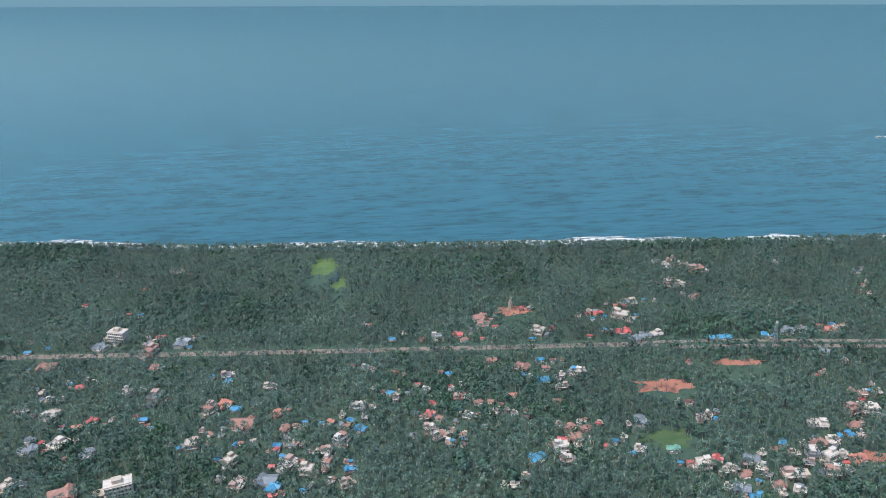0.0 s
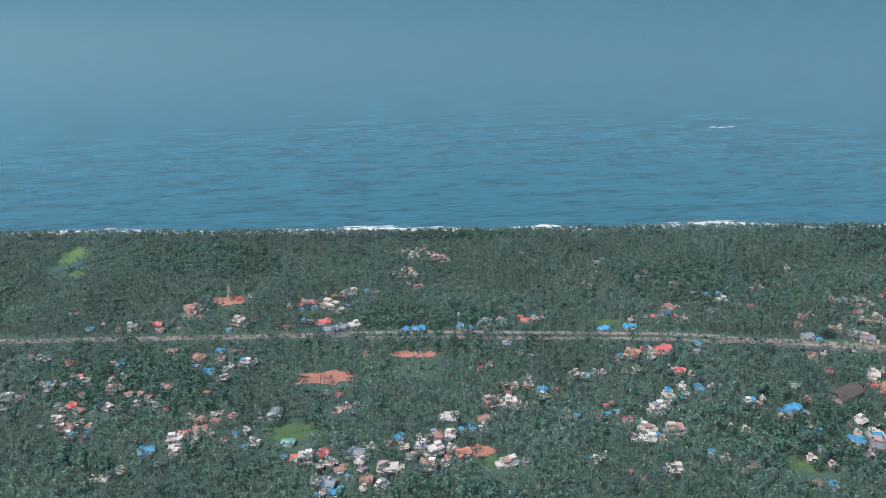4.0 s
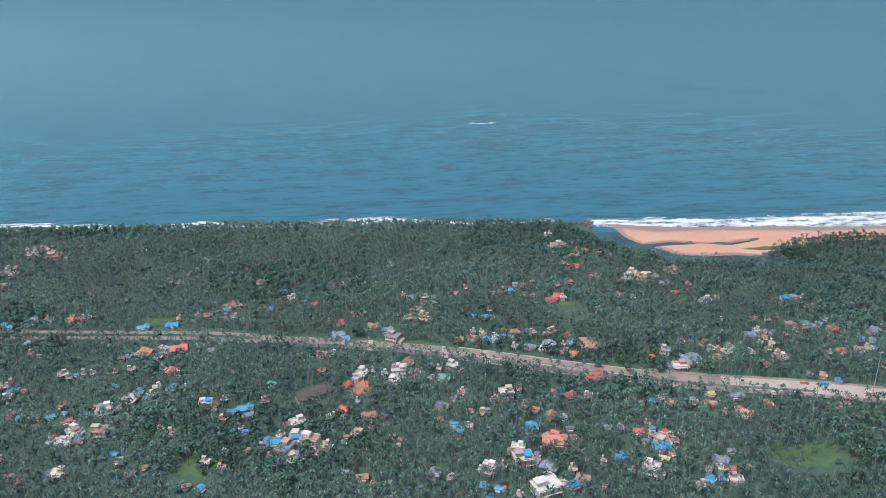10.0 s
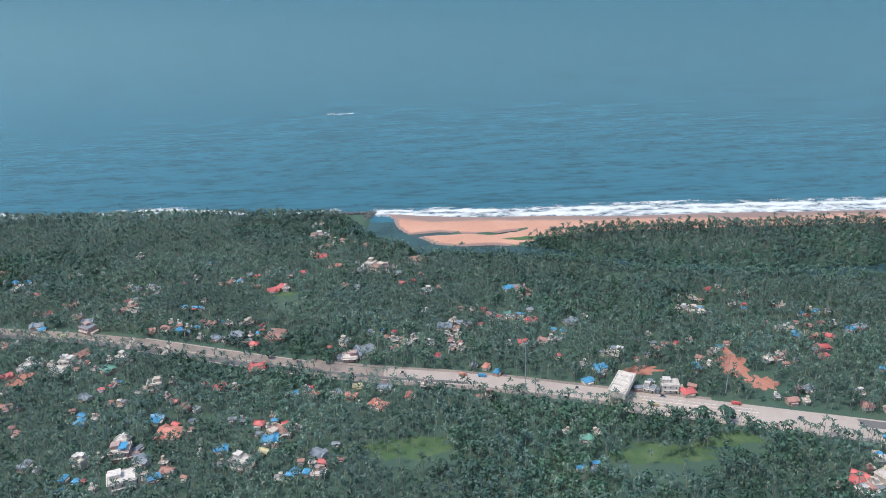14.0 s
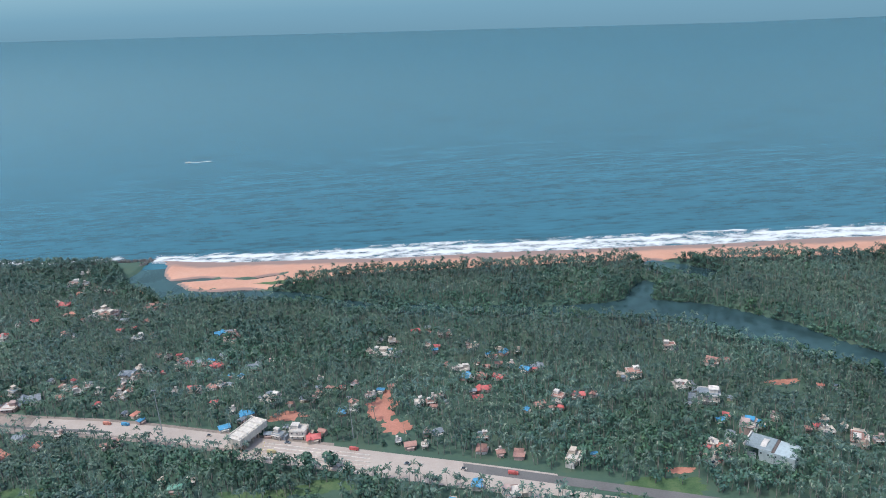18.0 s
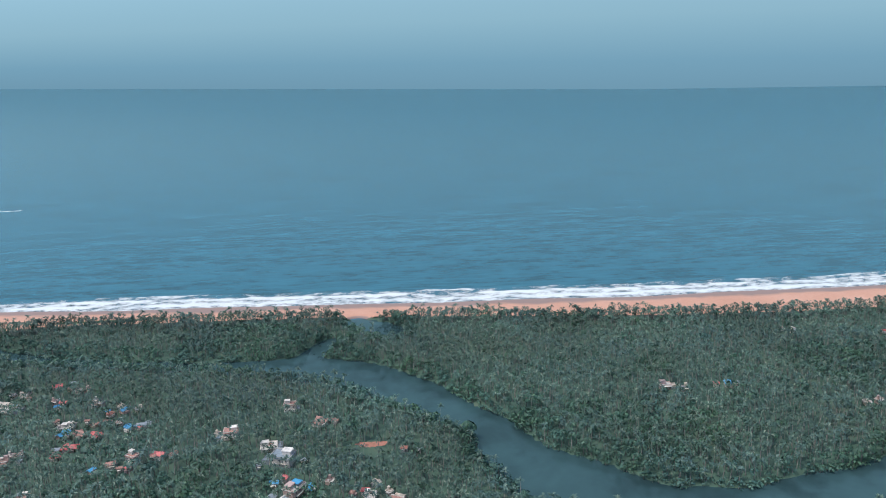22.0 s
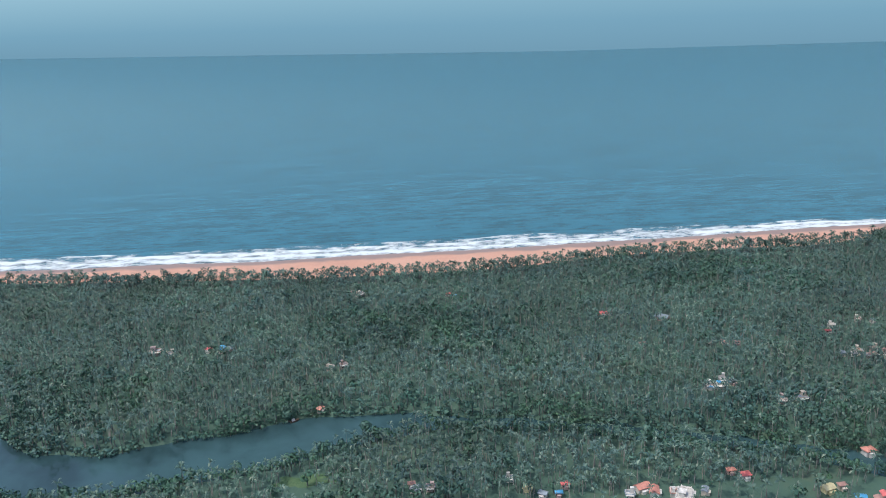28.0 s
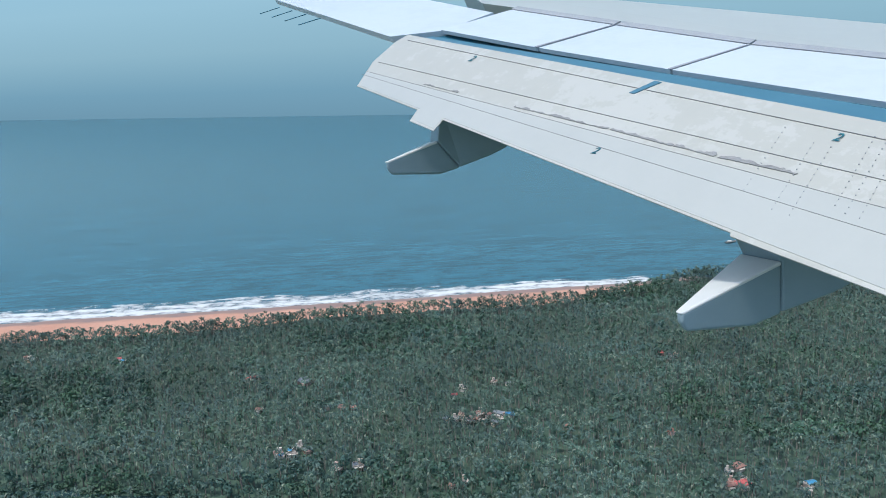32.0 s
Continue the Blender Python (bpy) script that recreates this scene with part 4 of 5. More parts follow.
pane_mesh = bpy.data.meshes.new("window")
pv, pf = block(-0.26, 0.26, -0.05, 0.03, 0, 0.55)
pane_mesh.from_pydata(pv, [], pf)
pane_mesh.materials.append(PANE)
door_mesh = bpy.data.meshes.new("door")
pv, pf = block(-0.24, 0.24, -0.06, 0.03, 0, 1.05)
door_mesh.from_pydata(pv, [], pf)
door_mesh.materials.append(WOOD)
WORDS = {"red": "red sheet", "blue": "bright blue sheet", "grey": "grey corrugated", "orange": "orange tiled", "faded": "faded brown tiled", "green": "pale green sheet", "yellow": "yellow-painted"}


def openings(thing, w, d, z, count):
    for k in range(count):
        ob = new("window", pane_mesh)
        ob.parent, ob.location = thing, (-w / 2 + w * (k + 0.5) / count, -d / 2, z)


def house(kind, hx, hy, w, r, far=None):
    """One house: walls, roof, door and windows; white ones carry a flat slab, a parapet and an upper room. far gathers the pieces of distant ones."""
    base = max(float(height(hx, hy)), 0.5)
    m = pose(hx, hy, base, 0, 0, r.choice((0, 0, 8, -14, 22, -30, 60, 78)) + r.uniform(-5, 5))
    thing = None if far is not None else new("house")

    def piece(name, shape, mat, label=""):
        if far is None:
            return part(name, shape, mat, thing, label)
        V, F = far.setdefault(mat.name, ([], []))
        F += [tuple(i + len(V) for i in q) for q in shape[1]]
        V += [tuple(m @ Vector(v)) for v in shape[0]]

    def panes(z, count):
        if far is None:
            return openings(thing, w, d, z, count)
        for k in range(count):
            c = -w / 2 + w * (k + 0.5) / count
            piece("window", block(c - 0.26, c + 0.26, -d / 2 - 0.05, -d / 2 + 0.03, z, z + 0.55), PANE)

    h = r.uniform(1.4, 1.9)
    wall = r.choice((WHITE, WHITE, CREAM, ROSE))
    if kind == "white":
        d = w * r.uniform(0.6, 0.9)
        tall = h * (2 if w > 4.2 and r.random() < 0.5 else 1)
        piece("wall", block(-w / 2, w / 2, -d / 2, d / 2, -0.5, tall), wall)
        piece("roof_slab", block(-w / 2 - 0.3, w / 2 + 0.3, -d / 2 - 0.3, d / 2 + 0.3, tall, tall + 0.16), ROOFS[r.choice(("white", "white", "grey", "faded"))])
        t, zz = 0.14, tall + 0.16
        piece("parapet", joined(block(-w / 2, w / 2, -d / 2, -d / 2 + t, zz, zz + 0.35), block(-w / 2, w / 2, d / 2 - t, d / 2, zz, zz + 0.35),
                                block(-w / 2, -w / 2 + t, -d / 2 + t, d / 2 - t, zz, zz + 0.35), block(w / 2 - t, w / 2, -d / 2 + t, d / 2 - t, zz, zz + 0.35)), wall)
        s = r.choice((-1, 1))
        ux = s * w * 0.22
        piece("stair_room", joined(block(ux - w * 0.2, ux + w * 0.2, -d * 0.1, d * 0.34, zz, zz + h * 0.8), block(ux - w * 0.24, ux + w * 0.24, -d * 0.14, d * 0.38, zz + h * 0.8, zz + h * 0.8 + 0.12)), wall)
        piece("porch", joined(block(-s * w * 0.45 - 0.1, -s * w * 0.45 + 0.1, -d / 2 - 0.9, -d / 2 - 0.7, -0.5, h), block(-w * 0.42, w * 0.42, -d / 2 - 1.0, -d / 2 - 0.32, h - 0.02, h + 0.12)), ROOFS["white"])
        if w > 4.5:
            e = w * r.uniform(0.3, 0.45)
            a, b = (w / 2 + 0.32, w / 2 + e) if s < 0 else (-w / 2 - e, -w / 2 - 0.32)
            piece("terrace", joined(block(a, b, -d * 0.4, d * 0.35, -0.5, h * 0.85), block(a, b, -d * 0.4, -d * 0.36, h * 0.85, h * 1.05), block(a, b, d * 0.31, d * 0.35, h * 0.85, h * 1.05)), r.choice((WHITE, CREAM, ROOFS["grey"])))
        if w > 3.5 and r.random() < 0.35:
            a = -s * w * 0.2
            piece("canopy_sheet", joined(block(a - w * 0.22, a + w * 0.22, -d * 0.4, d * 0.3, zz + h * 0.62, zz + h * 0.68), block(a - w * 0.2, a - w * 0.18, -d * 0.36, -d * 0.34, zz, zz + h * 0.62), block(a + w * 0.18, a + w * 0.2, -d * 0.36, -d * 0.34, zz, zz + h * 0.62)), ROOFS[r.choice(("grey", "grey", "white", "faded", "blue"))], "sheet canopy over the roof terrace")
        panes(0.6, 3 if w > 4 else 2)
        if tall > h:
            panes(h + 0.55, 3 if w > 5 else 2)
        label = ("two-storey" if tall > h else "single-storey") + " white concrete house with a flat parapet roof among palms"
    else:
        d = w * r.uniform(0.55, 0.8)
        if kind == "yellow":
            wall = ROOFS["yellow"]
        piece("wall", block(-w / 2, w / 2, -d / 2, d / 2, -0.5, h), wall)
        roof = hip(w, d, h, d * 0.26, 0.35) if kind in ("red", "orange", "faded") and r.random() < 0.55 else gable(w, d, h, d * (0.16 if kind in ("blue", "grey", "green") else 0.28), 0.32)
        piece("roof", roof, ROOFS[kind], WORDS[kind] + " roof")
        if w > 4.2:
            a = w * r.choice((-0.26, 0.26))
            V, F = gable(d * 1.25, w * 0.36, h, d * 0.2, 0.25)
            piece("cross_roof", ([(a - q, p - d * 0.12, z + 0.03) for p, q, z in V], F), ROOFS[kind], WORDS[kind] + " cross gable")
            piece("cross_wall", block(a - w * 0.17, a + w * 0.17, -d * 0.7, -d / 2 - 0.004, -0.5, h - 0.13), wall)
        piece("lean_to", joined(block(-w * 0.3, w * 0.3, -d / 2 - 0.8, -d / 2 - 0.02, -0.5, h * 0.62), block(-w * 0.34, w * 0.34, -d / 2 - 1.0, -d / 2 - 0.33, h * 0.62, h * 0.62 + 0.08)), wall)
        panes(0.6, 2)
        label = "small house with a " + WORDS[kind] + " roof among palms"
    if far is None:
        ob = new("door", door_mesh)
        ob.parent, ob.location = thing, (w * 0.36, -d / 2, 0)
        thing.matrix_basis = m
        tagged(thing, label, "house", "houses among the palms")


dice = random.Random(11)
for row in HOUSES[:300]:
    house(*row, dice)
gathered = {}
for row in HOUSES[300:] + SHEDS:
    house(*row, dice, gathered)
hamlet = tagged(new("distant_houses"), "distant small white and coloured houses among palms", "houses", kind="stuff")
for mat_name, shape in gathered.items():
    part("house_pieces", shape, bpy.data.materials[mat_name], hamlet)


def apartment(hx, hy, w, storeys, turn, label):
    """A larger white building of several storeys with ledges and rows of windows."""
    thing = tagged(new("apartment_building"), label, "building")
    thing.matrix_basis = pose(hx, hy, 1.3, 0, 0, turn)
    d, h = w * 0.6, 1.75
    part("wall", block(-w / 2, w / 2, -d / 2, d / 2, -0.5, storeys * h), WHITE, thing)
    for k in range(storeys):
        part("ledge", block(-w / 2 - 0.35, w / 2 + 0.35, -d / 2 - 0.5, d / 2 + 0.35, (k + 1) * h - 0.04, (k + 1) * h + 0.14), ROOFS["white"], thing)
        openings(thing, w, d, k * h + 0.6, 7)
    z = storeys * h + 0.14
    part("parapet", joined(block(-w / 2, w / 2, -d / 2, -d / 2 + 0.15, z, z + 0.4), block(-w / 2, w / 2, d / 2 - 0.15, d / 2, z, z + 0.4)), CREAM, thing)
    part("roof_room", block(-w * 0.2, w * 0.15, -d * 0.2, d * 0.3, z, z + 1.6), CREAM, thing)
    part("annex", joined(block(-w * 0.95, -w / 2 - 0.02, -d * 0.3, d * 0.4, -0.5, h * 1.2), block(-w * 0.98, -w / 2 - 0.4, -d * 0.34, d * 0.44, h * 1.2, h * 1.2 + 0.12)), CREAM, thing)


apartment(-184, 399, 9.5, 4, -16, "pale four-storey building with flat roof and side annex")
apartment(-136, 266, 10.5, 3, 20, "pink and white three-storey building with roof room")

hall = tagged(new("hall"), "long old hall with a dark brown gabled roof", "hall")
hall.matrix_basis = pose(336, 294, 1.3, 0, 0, 28)
part("wall", block(-7, 7, -3.4, 3.4, -0.5, 2.6), CREAM, hall)
part("roof", gable(14, 6.8, 2.6, 2.0, 0.6), ROOFS["brown"], hall)
openings(hall, 14, 6.8, 0.9, 8)

warehouse = tagged(new("warehouse"), "large warehouse with a pale grey metal roof beside a yard", "warehouse")
warehouse.matrix_basis = pose(793, 237, 1.3, 0, 0, -38)
CLADDING = painted("grey_green_cladding", (0.42, 0.48, 0.48), 0.5, 0.1, 0.25)
SHEET = painted("grey_metal_roof", (0.27, 0.31, 0.31), 0.45, 0.1, 0.3)
part("wall", block(-6, 6, -4.5, 4.5, -0.5, 4.4), CLADDING, warehouse)
part("roof", block(-5.6, 3.2, -4.4, 4.4, 4.404, 4.7, 0.1), SHEET, warehouse, "grey ribbed metal roof")
for k in range(11):
    part("roof_rib", block(-5.3 + 0.8 * k, -5.2 + 0.8 * k, -4.3, 4.3, 4.69, 4.77), SHEET, warehouse)
part("parapet", block(-6.1, -5.62, -4.6, 4.6, 4.404, 5.2), WHITE, warehouse, "white parapet along the roof edge")
part("gutter", block(3.22, 4.2, -4.5, 4.5, 4.404, 4.55), ROOFS["brown"], warehouse, "dark roof valley")
part("annex_roof", gable(1.8, 8.8, 4.55, 0.6, 0.0), ROOFS["white"], warehouse, "pale sheet roof of the annex")
warehouse.children[-1].location = (5.15, 0, 0)
part("roller_door", block(-4.5, -1.5, -4.58, -4.5, 0, 2.6), STEEL, warehouse)
for k in range(3):
    part("downpipe", block(-5.7 + 5 * k, -5.55 + 5 * k, -4.62, -4.5, -0.3, 4.3), STEEL, warehouse)
openings(warehouse, 12, 9, 2.9, 5)

# ---- toll plaza ----
toll = tagged(new("toll_plaza"), "toll plaza with a thick pale flat canopy on columns", "toll plaza")
toll.matrix_basis = pose(606.5, 266.5, 1.5, 0, 0, -29)
PALE = painted("pale_cream_concrete", (0.66, 0.59, 0.50), 0.7, 0.1, 0.4)
part("canopy", block(-3.4, 3.4, -7.7, 7.7, 2.9, 5.3), PALE, toll)
part("canopy_rim", joined(block(-3.5, -3.2, -7.8, 7.8, 5.304, 5.75), block(3.2, 3.5, -7.8, 7.8, 5.304, 5.75), block(-3.2, 3.2, -7.8, -7.5, 5.304, 5.75), block(-3.2, 3.2, 7.5, 7.8, 5.304, 5.75)), PALE, toll)
for k in range(8):
    part("roof_box", block(2.3, 3.1, -6.9 + 1.8 * k, -6.0 + 1.8 * k, 5.304, 6.1, 0.06), ROOFS["white"], toll)
for k in range(4):
    part("roof_beam", block(-3.1, 2.2, -5.6 + 3.4 * k, -5.3 + 3.4 * k, 5.304, 5.6), ROOFS["white"], toll)
for k in range(5):
    yy = -6.4 + 3.2 * k
    for xx in (-2.4, 2.4):
        part("column", block(xx - 0.2, xx + 0.2, yy - 0.2, yy + 0.2, -0.3, 2.9), CREAM, toll)
    part("toll_booth", joined(block(-0.9, 0.9, yy - 0.4, yy + 0.4, 0, 1.5), block(-1.1, 1.1, yy - 0.5, yy + 0.5, 1.5, 1.6)), WHITE, toll)
for k in range(6):
    island = tagged(new("lane_divider"), "white kerbed lane divider of the toll plaza", "lane divider", "lane dividers")
    island.matrix_basis = pose(620, float(ROAD(620)) - 7.6 + 2.2 * k, 1.48, 0, 0, -17)
    part("kerb", block(-7, 36, -0.16, 0.16, -0.1, 0.25, 0.05), WHITE, island)
    part("bollard", block(-7.3, -7.02, -0.12, 0.12, -0.1, 0.6), ROOFS["yellow"], island)


def mast(mx, my, tall):
    """A high lighting mast with a ring of lamps."""
    thing = tagged(new("light_mast"), "tall grey lighting mast with a ring of lamps", "light mast", "masts by the road")
    thing.matrix_basis = pose(mx, my, 1.3)
    part("pole", block(-0.16, 0.16, -0.16, 0.16, -0.3, tall, 0.09), STEEL, thing)
    part("crossbar", block(-0.9, 0.9, -0.08, 0.08, tall, tall + 0.15), STEEL, thing)
    for k in (-0.75, 0, 0.75):
        part("lamp_head", block(k - 0.16, k + 0.16, -0.5, -0.1, tall - 0.05, tall + 0.12), STEEL, thing)


mast(570, 277, 19)
mast(647, 264, 18)

tower = tagged(new("lattice_tower"), "grey steel lattice tower by the road", "tower")
tower.matrix_basis = pose(169, 357, 1.3)
for sx in (-1, 1):
    for sy in (-1, 1):
        V, F = block(-0.09, 0.09, -0.09, 0.09, 0, 17)
        V = [(px + sx * (1.2 if pz < 1 else 0.35), py + sy * (1.2 if pz < 1 else 0.35), pz - 0.2) for px, py, pz in V]
        part("leg", (V, F), STEEL, tower)
for k in range(8):
    z, a = 1.5 + 2 * k, 1.2 - 0.05 * (1.5 + 2 * k)
    part("brace", joined(block(-a, a, -a - 0.05, -a + 0.05, z, z + 0.1), block(-a, a, a - 0.05, a + 0.05, z, z + 0.1), block(-a - 0.05, -a + 0.05, -a, a, z, z + 0.1), block(a - 0.05, a + 0.05, -a, a, z, z + 0.1)), STEEL, tower)
part("antenna", block(-0.5, 0.5, -0.5, 0.5, 15.2, 16.6), WHITE, tower)

temple = tagged(new("temple_tower"), "slim pale stepped temple tower among houses", "temple")
temple.matrix_basis = pose(39, 419, 1.3)
for k, (a, z0, z1) in enumerate(((1.5, -0.4, 2.2), (1.25, 2.2, 4.0), (1.0, 4.0, 5.6), (0.75, 5.6, 7.0))):
    part("tier", block(-a, a, -a, a, z0, z1, 0.12), CREAM, temple)
part("finial", block(-0.3, 0.3, -0.3, 0.3, 7.0, 7.8, 0.25), ROSE, temple)

# ---- vehicles ----


def vehicle(vx, off, long, mat, label, category, parked=None):
    """A car or a small lorry on the road: body, cab and four wheels."""
    thing = tagged(new(category), label, category, "traffic on the road")
    slope = math.degrees(math.atan2(float(ROAD(vx + 3)) - float(ROAD(vx - 3)), 6))
    thing.matrix_basis = pose(vx, float(ROAD(vx)) + off, 1.52, 0, 0, slope)
    if parked:
        tagged(thing, label, category, "cars parked in the yard")
        thing.matrix_basis = pose(vx, parked[0], 1.5, 0, 0, parked[1])
    lorry = long > 3
    part("body", block(-long / 2, long * (0.22 if lorry else 0.5), -0.48, 0.48, 0.16, 1.25 if lorry else 0.5, 0.05), mat, thing)
    part("cab", block(long * 0.24 if lorry else -long * 0.3, long * 0.5 if lorry else long * 0.25, -0.46, 0.46, 0.16 if lorry else 0.5, 1.1 if lorry else 0.82, 0.08), mat if lorry else PANE, thing)
    for sx in (-0.32, 0.32):
        for sy in (-0.5, 0.5):
            V = [(sx * long + 0.18 * math.cos(a * 0.7854), sy + e, 0.18 + 0.18 * math.sin(a * 0.7854)) for e in (-0.06, 0.06) for a in range(8)]
            part("wheel", (V, [tuple(range(8)), tuple(range(15, 7, -1))] + [(a, a + 8, (a + 1) % 8 + 8, (a + 1) % 8) for a in range(8)]), RUBBER, thing)


for vx, off, long, key, label, cat in (
    (648, 5.6, 3.6, "red", "red lorry on the concrete road", "lorry"), (668, 1.0, 2.3, "grey", "dark grey car on the road", "car"), (520, 3.4, 2.3, "white", "white car on the concrete", "car"),
    (545, 4.6, 3.4, "orange", "orange lorry beside the plaza", "lorry"), (553, 5.0, 3.4, "blue", "blue lorry beside the plaza", "lorry"), (590, 4.0, 2.3, "white", "white car near the toll canopy", "car"),
    (622, 5.2, 2.3, "grey", "grey car beyond the toll canopy", "car"), (688, 2.0, 2.3, "white", "white car on the asphalt", "car"), (705, 3.0, 3.6, "red", "red lorry on the asphalt", "lorry"),
    (617, -2.0, 3.6, "yellow", "yellow lorry beside the toll canopy", "lorry"), (400, 0.3, 2.3, "white", "white car on the grey lane", "car"), (430, 0.3, 2.3, "red", "red car on the grey lane", "car"), (360, 0.3, 3.4, "yellow", "yellow lorry on the grey lane", "lorry")):
    vehicle(vx, off, long, ROOFS[key], label, cat)

for k, (vx, vy, key) in enumerate(((771, 243, "orange"), (774, 244.5, "red"), (772, 240.5, "white"), (771, 238, "white"), (770.5, 236, "grey"), (776.5, 237.5, "white"), (779, 236.8, "blue"), (777, 234.5, "red"), (774, 233.5, "white"), (780.5, 234.5, "white"))):
    vehicle(vx, 0, 2.3, ROOFS[key], key + " car parked in the dusty yard", "car", (vy, 20 + 7 * (k % 4)))

# ---- boats ----


def boat(bx, by, long, turn, mat, label):
    thing = tagged(new("boat"), label, "boat")
    thing.matrix_basis = pose(bx, by, 0, 0, 0, turn)
    w = long * 0.14
    V = [(-long / 2, -w, -0.1), (long * 0.3, -w, -0.1), (long / 2, 0, -0.05), (long * 0.3, w, -0.1), (-long / 2, w, -0.1)]
    V += [(p * 1.04, q * 1.25, 0.5 + (0.2 if p > long * 0.4 else 0)) for p, q, r in V]
    part("hull", (V, [(4, 3, 2, 1, 0), (5, 6, 7, 8, 9)] + [(k, (k + 1) % 5, (k + 1) % 5 + 5, k + 5) for k in range(5)]), mat, thing)
    part("cabin", block(-long * 0.3, long * 0.05, -w * 0.8, w * 0.8, 0.5, 1.2, 0.1), WHITE, thing)


boat(442, 770, 6, 185, WHITE, "small white motor boat on the sea")
boat(1449, 531, 9, 20, ROCK, "dark fishing boat off the headland")
boat(1016, 257, 3.4, 30, WOOD, "narrow wooden boat moored at the river bank")
surf("wake", 432, 474, lambda v: 768.4 - max(0, v - 445) * 0.03, lambda v: 772 + max(0, v - 445) * 0.05, "white wake behind the boat", 0.5)

# ---- rocks of the river mouth ----
V, F = [], []
for k in range(420):
    u = k / 420
    cx, cy = (440 + 60 * u * 1.6, 489 - 3 * u) if u < 0.6 else (496 - 8 * (u - 0.6) / 0.4, 486 - 34 * (u - 0.6) / 0.4)
    cx, cy, q = cx + rng.normal(0, 1.0), cy + rng.normal(0, 1.0), rng.uniform(0.35, 0.9)
    v, f = block(-q, q, -q * 0.8, q * 0.8, -0.6, q * 0.9, q * 0.3)
    a = rng.uniform(0, 3)
    F += [tuple(i + len(V) for i in g) for g in f]
    V += [(cx + px * math.cos(a) - py * math.sin(a), cy + px * math.sin(a) + py * math.cos(a), pz + 0.4) for px, py, pz in v]
tagged(mesh_object("shore_rocks", V, F, ROCK), "dark piled rocks along the river mouth", "rocks", kind="stuff")

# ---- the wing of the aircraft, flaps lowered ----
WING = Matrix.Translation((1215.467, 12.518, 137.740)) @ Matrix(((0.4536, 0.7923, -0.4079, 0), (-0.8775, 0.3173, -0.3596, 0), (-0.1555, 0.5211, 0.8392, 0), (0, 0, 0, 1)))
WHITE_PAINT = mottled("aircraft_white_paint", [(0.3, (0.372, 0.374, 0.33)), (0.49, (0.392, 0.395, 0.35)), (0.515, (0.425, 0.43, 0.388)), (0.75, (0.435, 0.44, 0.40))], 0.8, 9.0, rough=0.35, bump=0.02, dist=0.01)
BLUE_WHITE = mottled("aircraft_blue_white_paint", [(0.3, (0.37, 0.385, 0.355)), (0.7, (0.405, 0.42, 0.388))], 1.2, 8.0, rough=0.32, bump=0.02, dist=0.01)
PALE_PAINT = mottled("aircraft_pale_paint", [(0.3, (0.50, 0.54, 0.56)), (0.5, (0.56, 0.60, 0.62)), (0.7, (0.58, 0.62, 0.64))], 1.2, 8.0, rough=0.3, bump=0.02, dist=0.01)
SEAL = mottled("grey_panel_seal", [(0.3, (0.27, 0.29, 0.30)), (0.7, (0.36, 0.38, 0.39))], 3.0, 20.0)
# fairing sides: their shade is put into this darker grey
FAIRING_SHADE = mottled("fairing_grey_paint", [(0.3, (0.19, 0.265, 0.30)), (0.7, (0.23, 0.31, 0.345))], 1.5, 9.0, rough=0.35, bump=0.02, dist=0.01)
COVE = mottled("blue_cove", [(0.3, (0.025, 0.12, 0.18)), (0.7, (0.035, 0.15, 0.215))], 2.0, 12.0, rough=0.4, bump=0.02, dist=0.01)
BAND = mottled("pale_blue_lip", [(0.3, (0.045, 0.145, 0.20)), (0.7, (0.06, 0.17, 0.23))], 2.0, 12.0, rough=0.4, bump=0.02, dist=0.01)
# fairing top: its sunlight is put into this lighter white
FAIRING_LIT = mottled("bright_fairing_paint", [(0.3, (0.58, 0.59, 0.57)), (0.7, (0.66, 0.67, 0.65))], 1.5, 9.0, rough=0.35, bump=0.02, dist=0.01)
TEAL = material("teal_number_paint", (0.005, 0.12, 0.15), 0.5)
GRIME = mottled("sealant_grime", [(0.3, (0.16, 0.165, 0.16)), (0.7, (0.30, 0.305, 0.295))], 4.0, 30.0)
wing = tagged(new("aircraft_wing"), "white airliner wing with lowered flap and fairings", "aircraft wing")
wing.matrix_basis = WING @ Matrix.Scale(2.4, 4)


def slab(name, outline, mat, thick, label="", parent=None):
    """A plate with the given outline (span, chord, height) and a thickness."""
    n = len(outline)
    V = list(outline) + [(p, q, z - thick) for p, q, z in outline]
    F = [tuple(range(n)), tuple(range(2 * n - 1, n - 1, -1))] + [(k, k + n, (k + 1) % n + n, (k + 1) % n) for k in range(n)]
    return part(name, (V, F), mat, parent or wing, label)


def span_line(name, s0, c0, s1, c1, half, z, mat, parent):
    return slab(name, [(s0, c0 - half, z), (s1, c1 - half, z), (s1, c1 + half, z), (s0, c0 + half, z)], mat, 0.004, parent=parent)


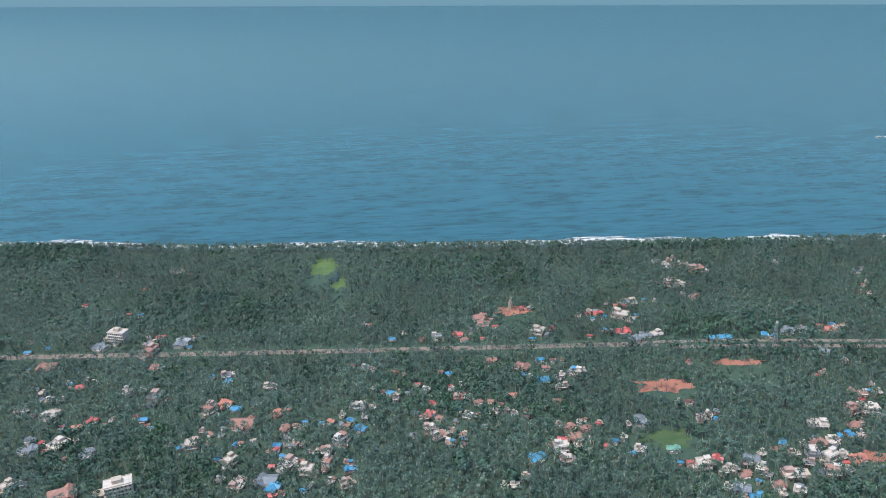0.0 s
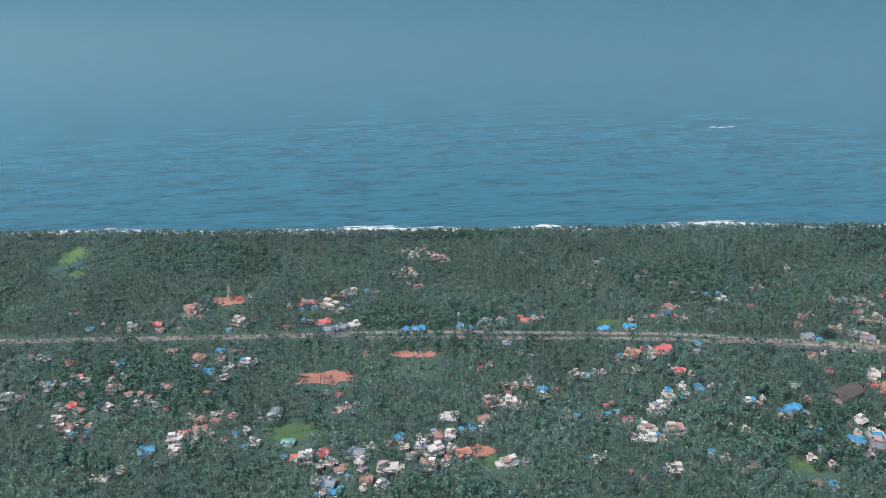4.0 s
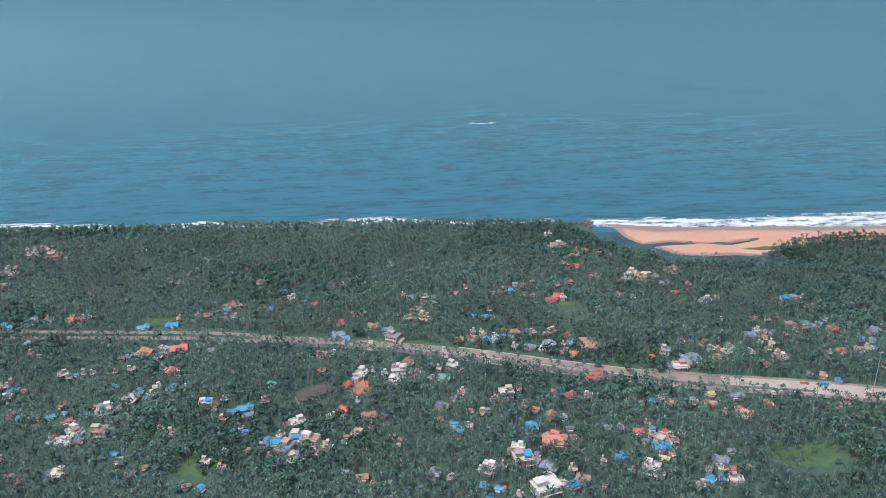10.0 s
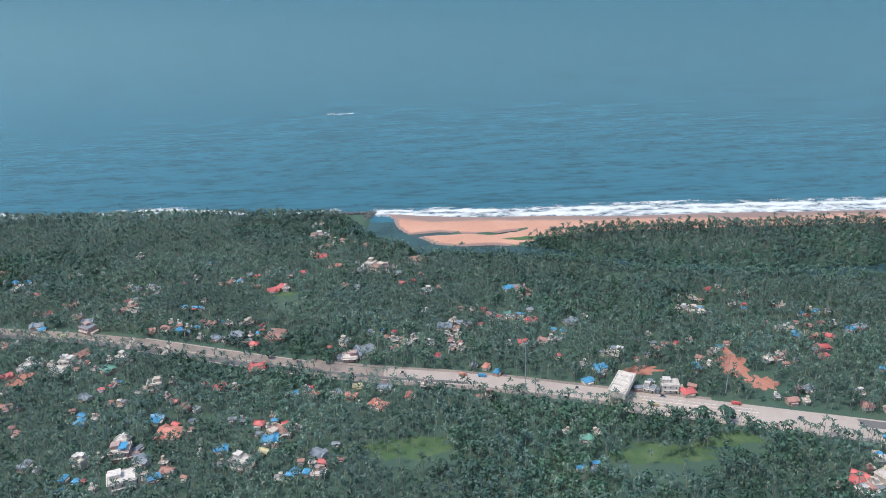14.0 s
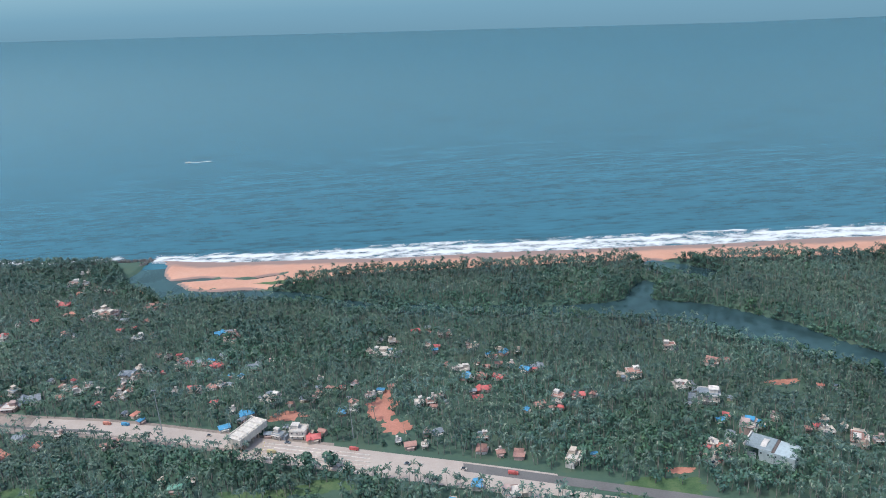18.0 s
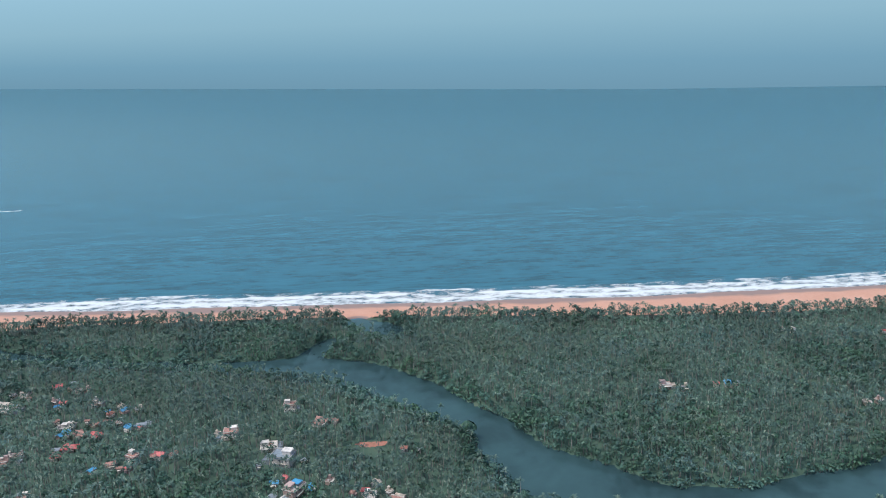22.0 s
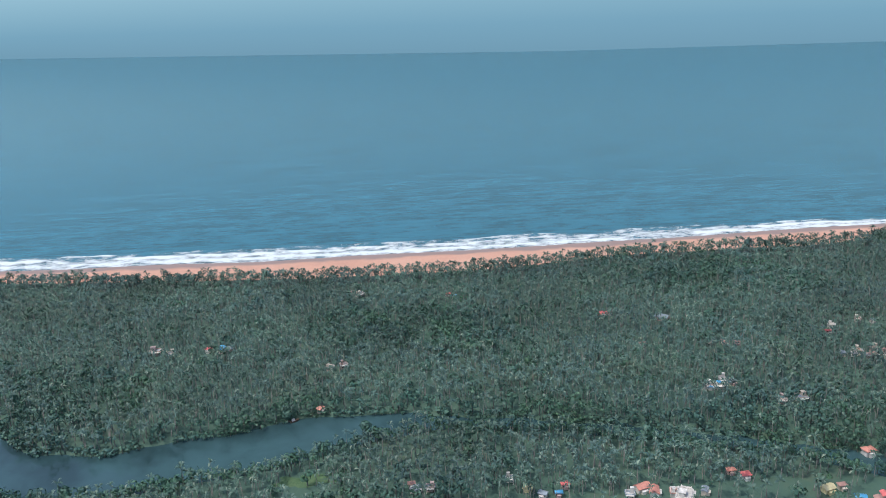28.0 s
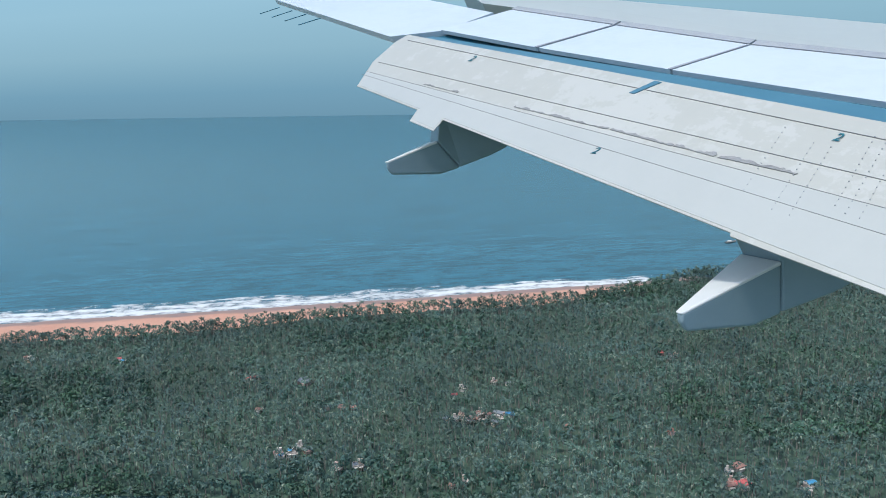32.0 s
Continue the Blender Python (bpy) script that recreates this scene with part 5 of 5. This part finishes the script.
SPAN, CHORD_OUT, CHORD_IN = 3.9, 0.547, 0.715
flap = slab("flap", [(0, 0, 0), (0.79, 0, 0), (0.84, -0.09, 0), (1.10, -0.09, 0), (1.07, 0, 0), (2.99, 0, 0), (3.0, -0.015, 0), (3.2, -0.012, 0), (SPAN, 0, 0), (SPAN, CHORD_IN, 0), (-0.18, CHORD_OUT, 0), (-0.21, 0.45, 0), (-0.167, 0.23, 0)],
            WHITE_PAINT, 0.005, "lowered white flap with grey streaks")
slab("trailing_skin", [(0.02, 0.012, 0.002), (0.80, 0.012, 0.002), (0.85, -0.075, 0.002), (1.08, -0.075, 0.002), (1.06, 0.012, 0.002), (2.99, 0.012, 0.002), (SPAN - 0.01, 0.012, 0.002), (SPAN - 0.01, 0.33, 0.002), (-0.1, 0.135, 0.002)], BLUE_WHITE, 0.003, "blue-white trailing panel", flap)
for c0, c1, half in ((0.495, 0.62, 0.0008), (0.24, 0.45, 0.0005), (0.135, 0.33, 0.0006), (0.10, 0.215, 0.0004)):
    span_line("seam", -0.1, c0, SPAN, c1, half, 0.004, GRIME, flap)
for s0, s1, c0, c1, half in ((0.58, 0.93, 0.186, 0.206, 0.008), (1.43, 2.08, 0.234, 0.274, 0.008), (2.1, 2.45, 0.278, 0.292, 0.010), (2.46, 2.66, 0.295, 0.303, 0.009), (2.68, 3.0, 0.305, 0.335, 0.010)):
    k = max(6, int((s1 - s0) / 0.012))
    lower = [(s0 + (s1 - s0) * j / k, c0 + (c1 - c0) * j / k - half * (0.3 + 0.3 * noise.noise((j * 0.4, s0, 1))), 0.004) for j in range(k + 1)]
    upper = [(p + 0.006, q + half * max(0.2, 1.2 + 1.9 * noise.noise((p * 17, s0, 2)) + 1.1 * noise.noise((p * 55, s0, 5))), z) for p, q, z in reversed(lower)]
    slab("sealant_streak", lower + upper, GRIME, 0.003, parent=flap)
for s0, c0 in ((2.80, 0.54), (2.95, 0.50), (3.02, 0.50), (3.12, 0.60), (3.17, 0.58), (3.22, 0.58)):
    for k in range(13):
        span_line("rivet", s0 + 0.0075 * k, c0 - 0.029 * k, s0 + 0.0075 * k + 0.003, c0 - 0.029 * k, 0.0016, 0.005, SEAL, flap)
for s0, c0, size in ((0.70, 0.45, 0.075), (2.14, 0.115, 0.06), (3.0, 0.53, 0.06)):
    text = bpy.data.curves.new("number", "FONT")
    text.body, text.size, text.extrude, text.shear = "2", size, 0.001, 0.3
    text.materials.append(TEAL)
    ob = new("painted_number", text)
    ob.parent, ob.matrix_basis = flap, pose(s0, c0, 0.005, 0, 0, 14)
slab("slot_cover", [(1.98, 0.52, 0.004), (2.01, 0.52, 0.004), (2.08, 0.63, 0.004), (2.04, 0.63, 0.004)], BAND, 0.006)
# the cove's lit lower band, put in as a paler slab
slab("cove_lip", [(-0.12, 0.545, -0.035), (SPAN, 0.722, -0.035), (SPAN, 0.93, -0.115), (-0.10, 0.665, -0.08)], BAND, 0.01, "pale blue band painted as the lit part of the cove")
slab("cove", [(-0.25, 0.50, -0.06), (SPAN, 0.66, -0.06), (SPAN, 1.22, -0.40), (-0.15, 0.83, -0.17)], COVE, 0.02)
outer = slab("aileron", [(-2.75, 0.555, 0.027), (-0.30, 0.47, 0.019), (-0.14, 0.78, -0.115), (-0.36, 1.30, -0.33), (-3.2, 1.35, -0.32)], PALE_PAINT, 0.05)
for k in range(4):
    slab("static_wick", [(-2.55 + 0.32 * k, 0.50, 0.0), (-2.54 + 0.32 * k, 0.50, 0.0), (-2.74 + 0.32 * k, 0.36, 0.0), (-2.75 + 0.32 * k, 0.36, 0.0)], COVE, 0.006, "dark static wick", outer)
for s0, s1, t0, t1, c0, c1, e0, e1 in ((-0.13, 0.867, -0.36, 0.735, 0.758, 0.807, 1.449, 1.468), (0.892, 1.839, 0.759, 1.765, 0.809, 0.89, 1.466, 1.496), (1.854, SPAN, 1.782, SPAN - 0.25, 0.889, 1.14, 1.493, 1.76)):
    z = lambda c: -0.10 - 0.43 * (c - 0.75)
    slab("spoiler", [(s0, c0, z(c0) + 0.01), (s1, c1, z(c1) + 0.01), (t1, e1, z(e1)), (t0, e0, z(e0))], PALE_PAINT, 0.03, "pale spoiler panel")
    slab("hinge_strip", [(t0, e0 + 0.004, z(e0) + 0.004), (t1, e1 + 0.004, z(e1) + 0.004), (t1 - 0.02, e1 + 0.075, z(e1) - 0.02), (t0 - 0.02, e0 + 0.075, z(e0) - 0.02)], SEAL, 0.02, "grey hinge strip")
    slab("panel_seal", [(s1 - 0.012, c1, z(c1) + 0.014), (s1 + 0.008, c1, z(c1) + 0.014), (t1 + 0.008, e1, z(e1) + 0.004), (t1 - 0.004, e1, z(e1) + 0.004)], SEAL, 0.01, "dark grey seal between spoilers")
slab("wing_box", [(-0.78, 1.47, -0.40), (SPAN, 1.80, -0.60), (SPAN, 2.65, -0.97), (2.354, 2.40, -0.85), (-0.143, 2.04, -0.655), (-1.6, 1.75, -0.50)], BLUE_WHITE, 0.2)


def fairing(s, c, z, q, tail_end=1.0):
    """A flap track fairing: a long canoe below the flap in two lengths, flat-sided, painted in shade, with a top
    painted sunlit white behind the hinge.
    """
    def loft(name, side, mat, inset, parent, label=""):
        V = [(s + q * (p - 0.24 * w * k), c + q * (r + 0.04 * w * k), z + q * (h - 0.11 * w * k)) for k in (inset, 1 - inset) for p, r, h, w in side]
        n = len(side)
        ob = part(name, (V, [tuple(range(n)), tuple(range(2 * n - 1, n - 1, -1))] + [(k, k + n, (k + 1) % n + n, (k + 1) % n) for k in range(n)]), mat, parent, label)
        soft = ob.modifiers.new("rounded", "BEVEL")
        soft.width, soft.segments, soft.limit_method = 0.012, 3, "ANGLE"
        return ob
    hinge = (0.06 * tail_end, 0.44 * tail_end, -0.105 * tail_end, 1.0)
    tail = loft("track_fairing", [(0, 0, 0, 0.14), (0.006, -0.018, -0.03, 0.14), (0.018, -0.015, -0.075, 0.14), (0.077, 0.22, -0.24, 0.6), (0.097, 0.345, -0.28, 0.9), hinge], FAIRING_SHADE, 0.0, wing, "flap track fairing, its grey darkened for the shaded sides")
    loft("front_length", [hinge, (0.097, 0.347, -0.277, 0.9), (0.13, 0.425, -0.288, 0.9), (0.174, 0.53, -0.303, 0.9), (0.211, 0.63, -0.305, 0.9), (0.242, 0.78, -0.25, 0.9), (0.09, 0.70, 0.05, 1.0), (-0.009, 0.46, 0.08, 1.0)], FAIRING_SHADE, 0.006, tail)
    loft("top_skin", [(-0.004, -0.006, 0.004, 0.14), (0.004, 0.004, -0.012, 0.14), (hinge[0] + 0.002, hinge[1] - 0.004, hinge[2] - 0.012, 1.0), (hinge[0] - 0.002, hinge[1] - 0.002, hinge[2] + 0.006, 1.0)], FAIRING_LIT, -0.01, tail, "white top of the fairing, painted lighter as sunlit")


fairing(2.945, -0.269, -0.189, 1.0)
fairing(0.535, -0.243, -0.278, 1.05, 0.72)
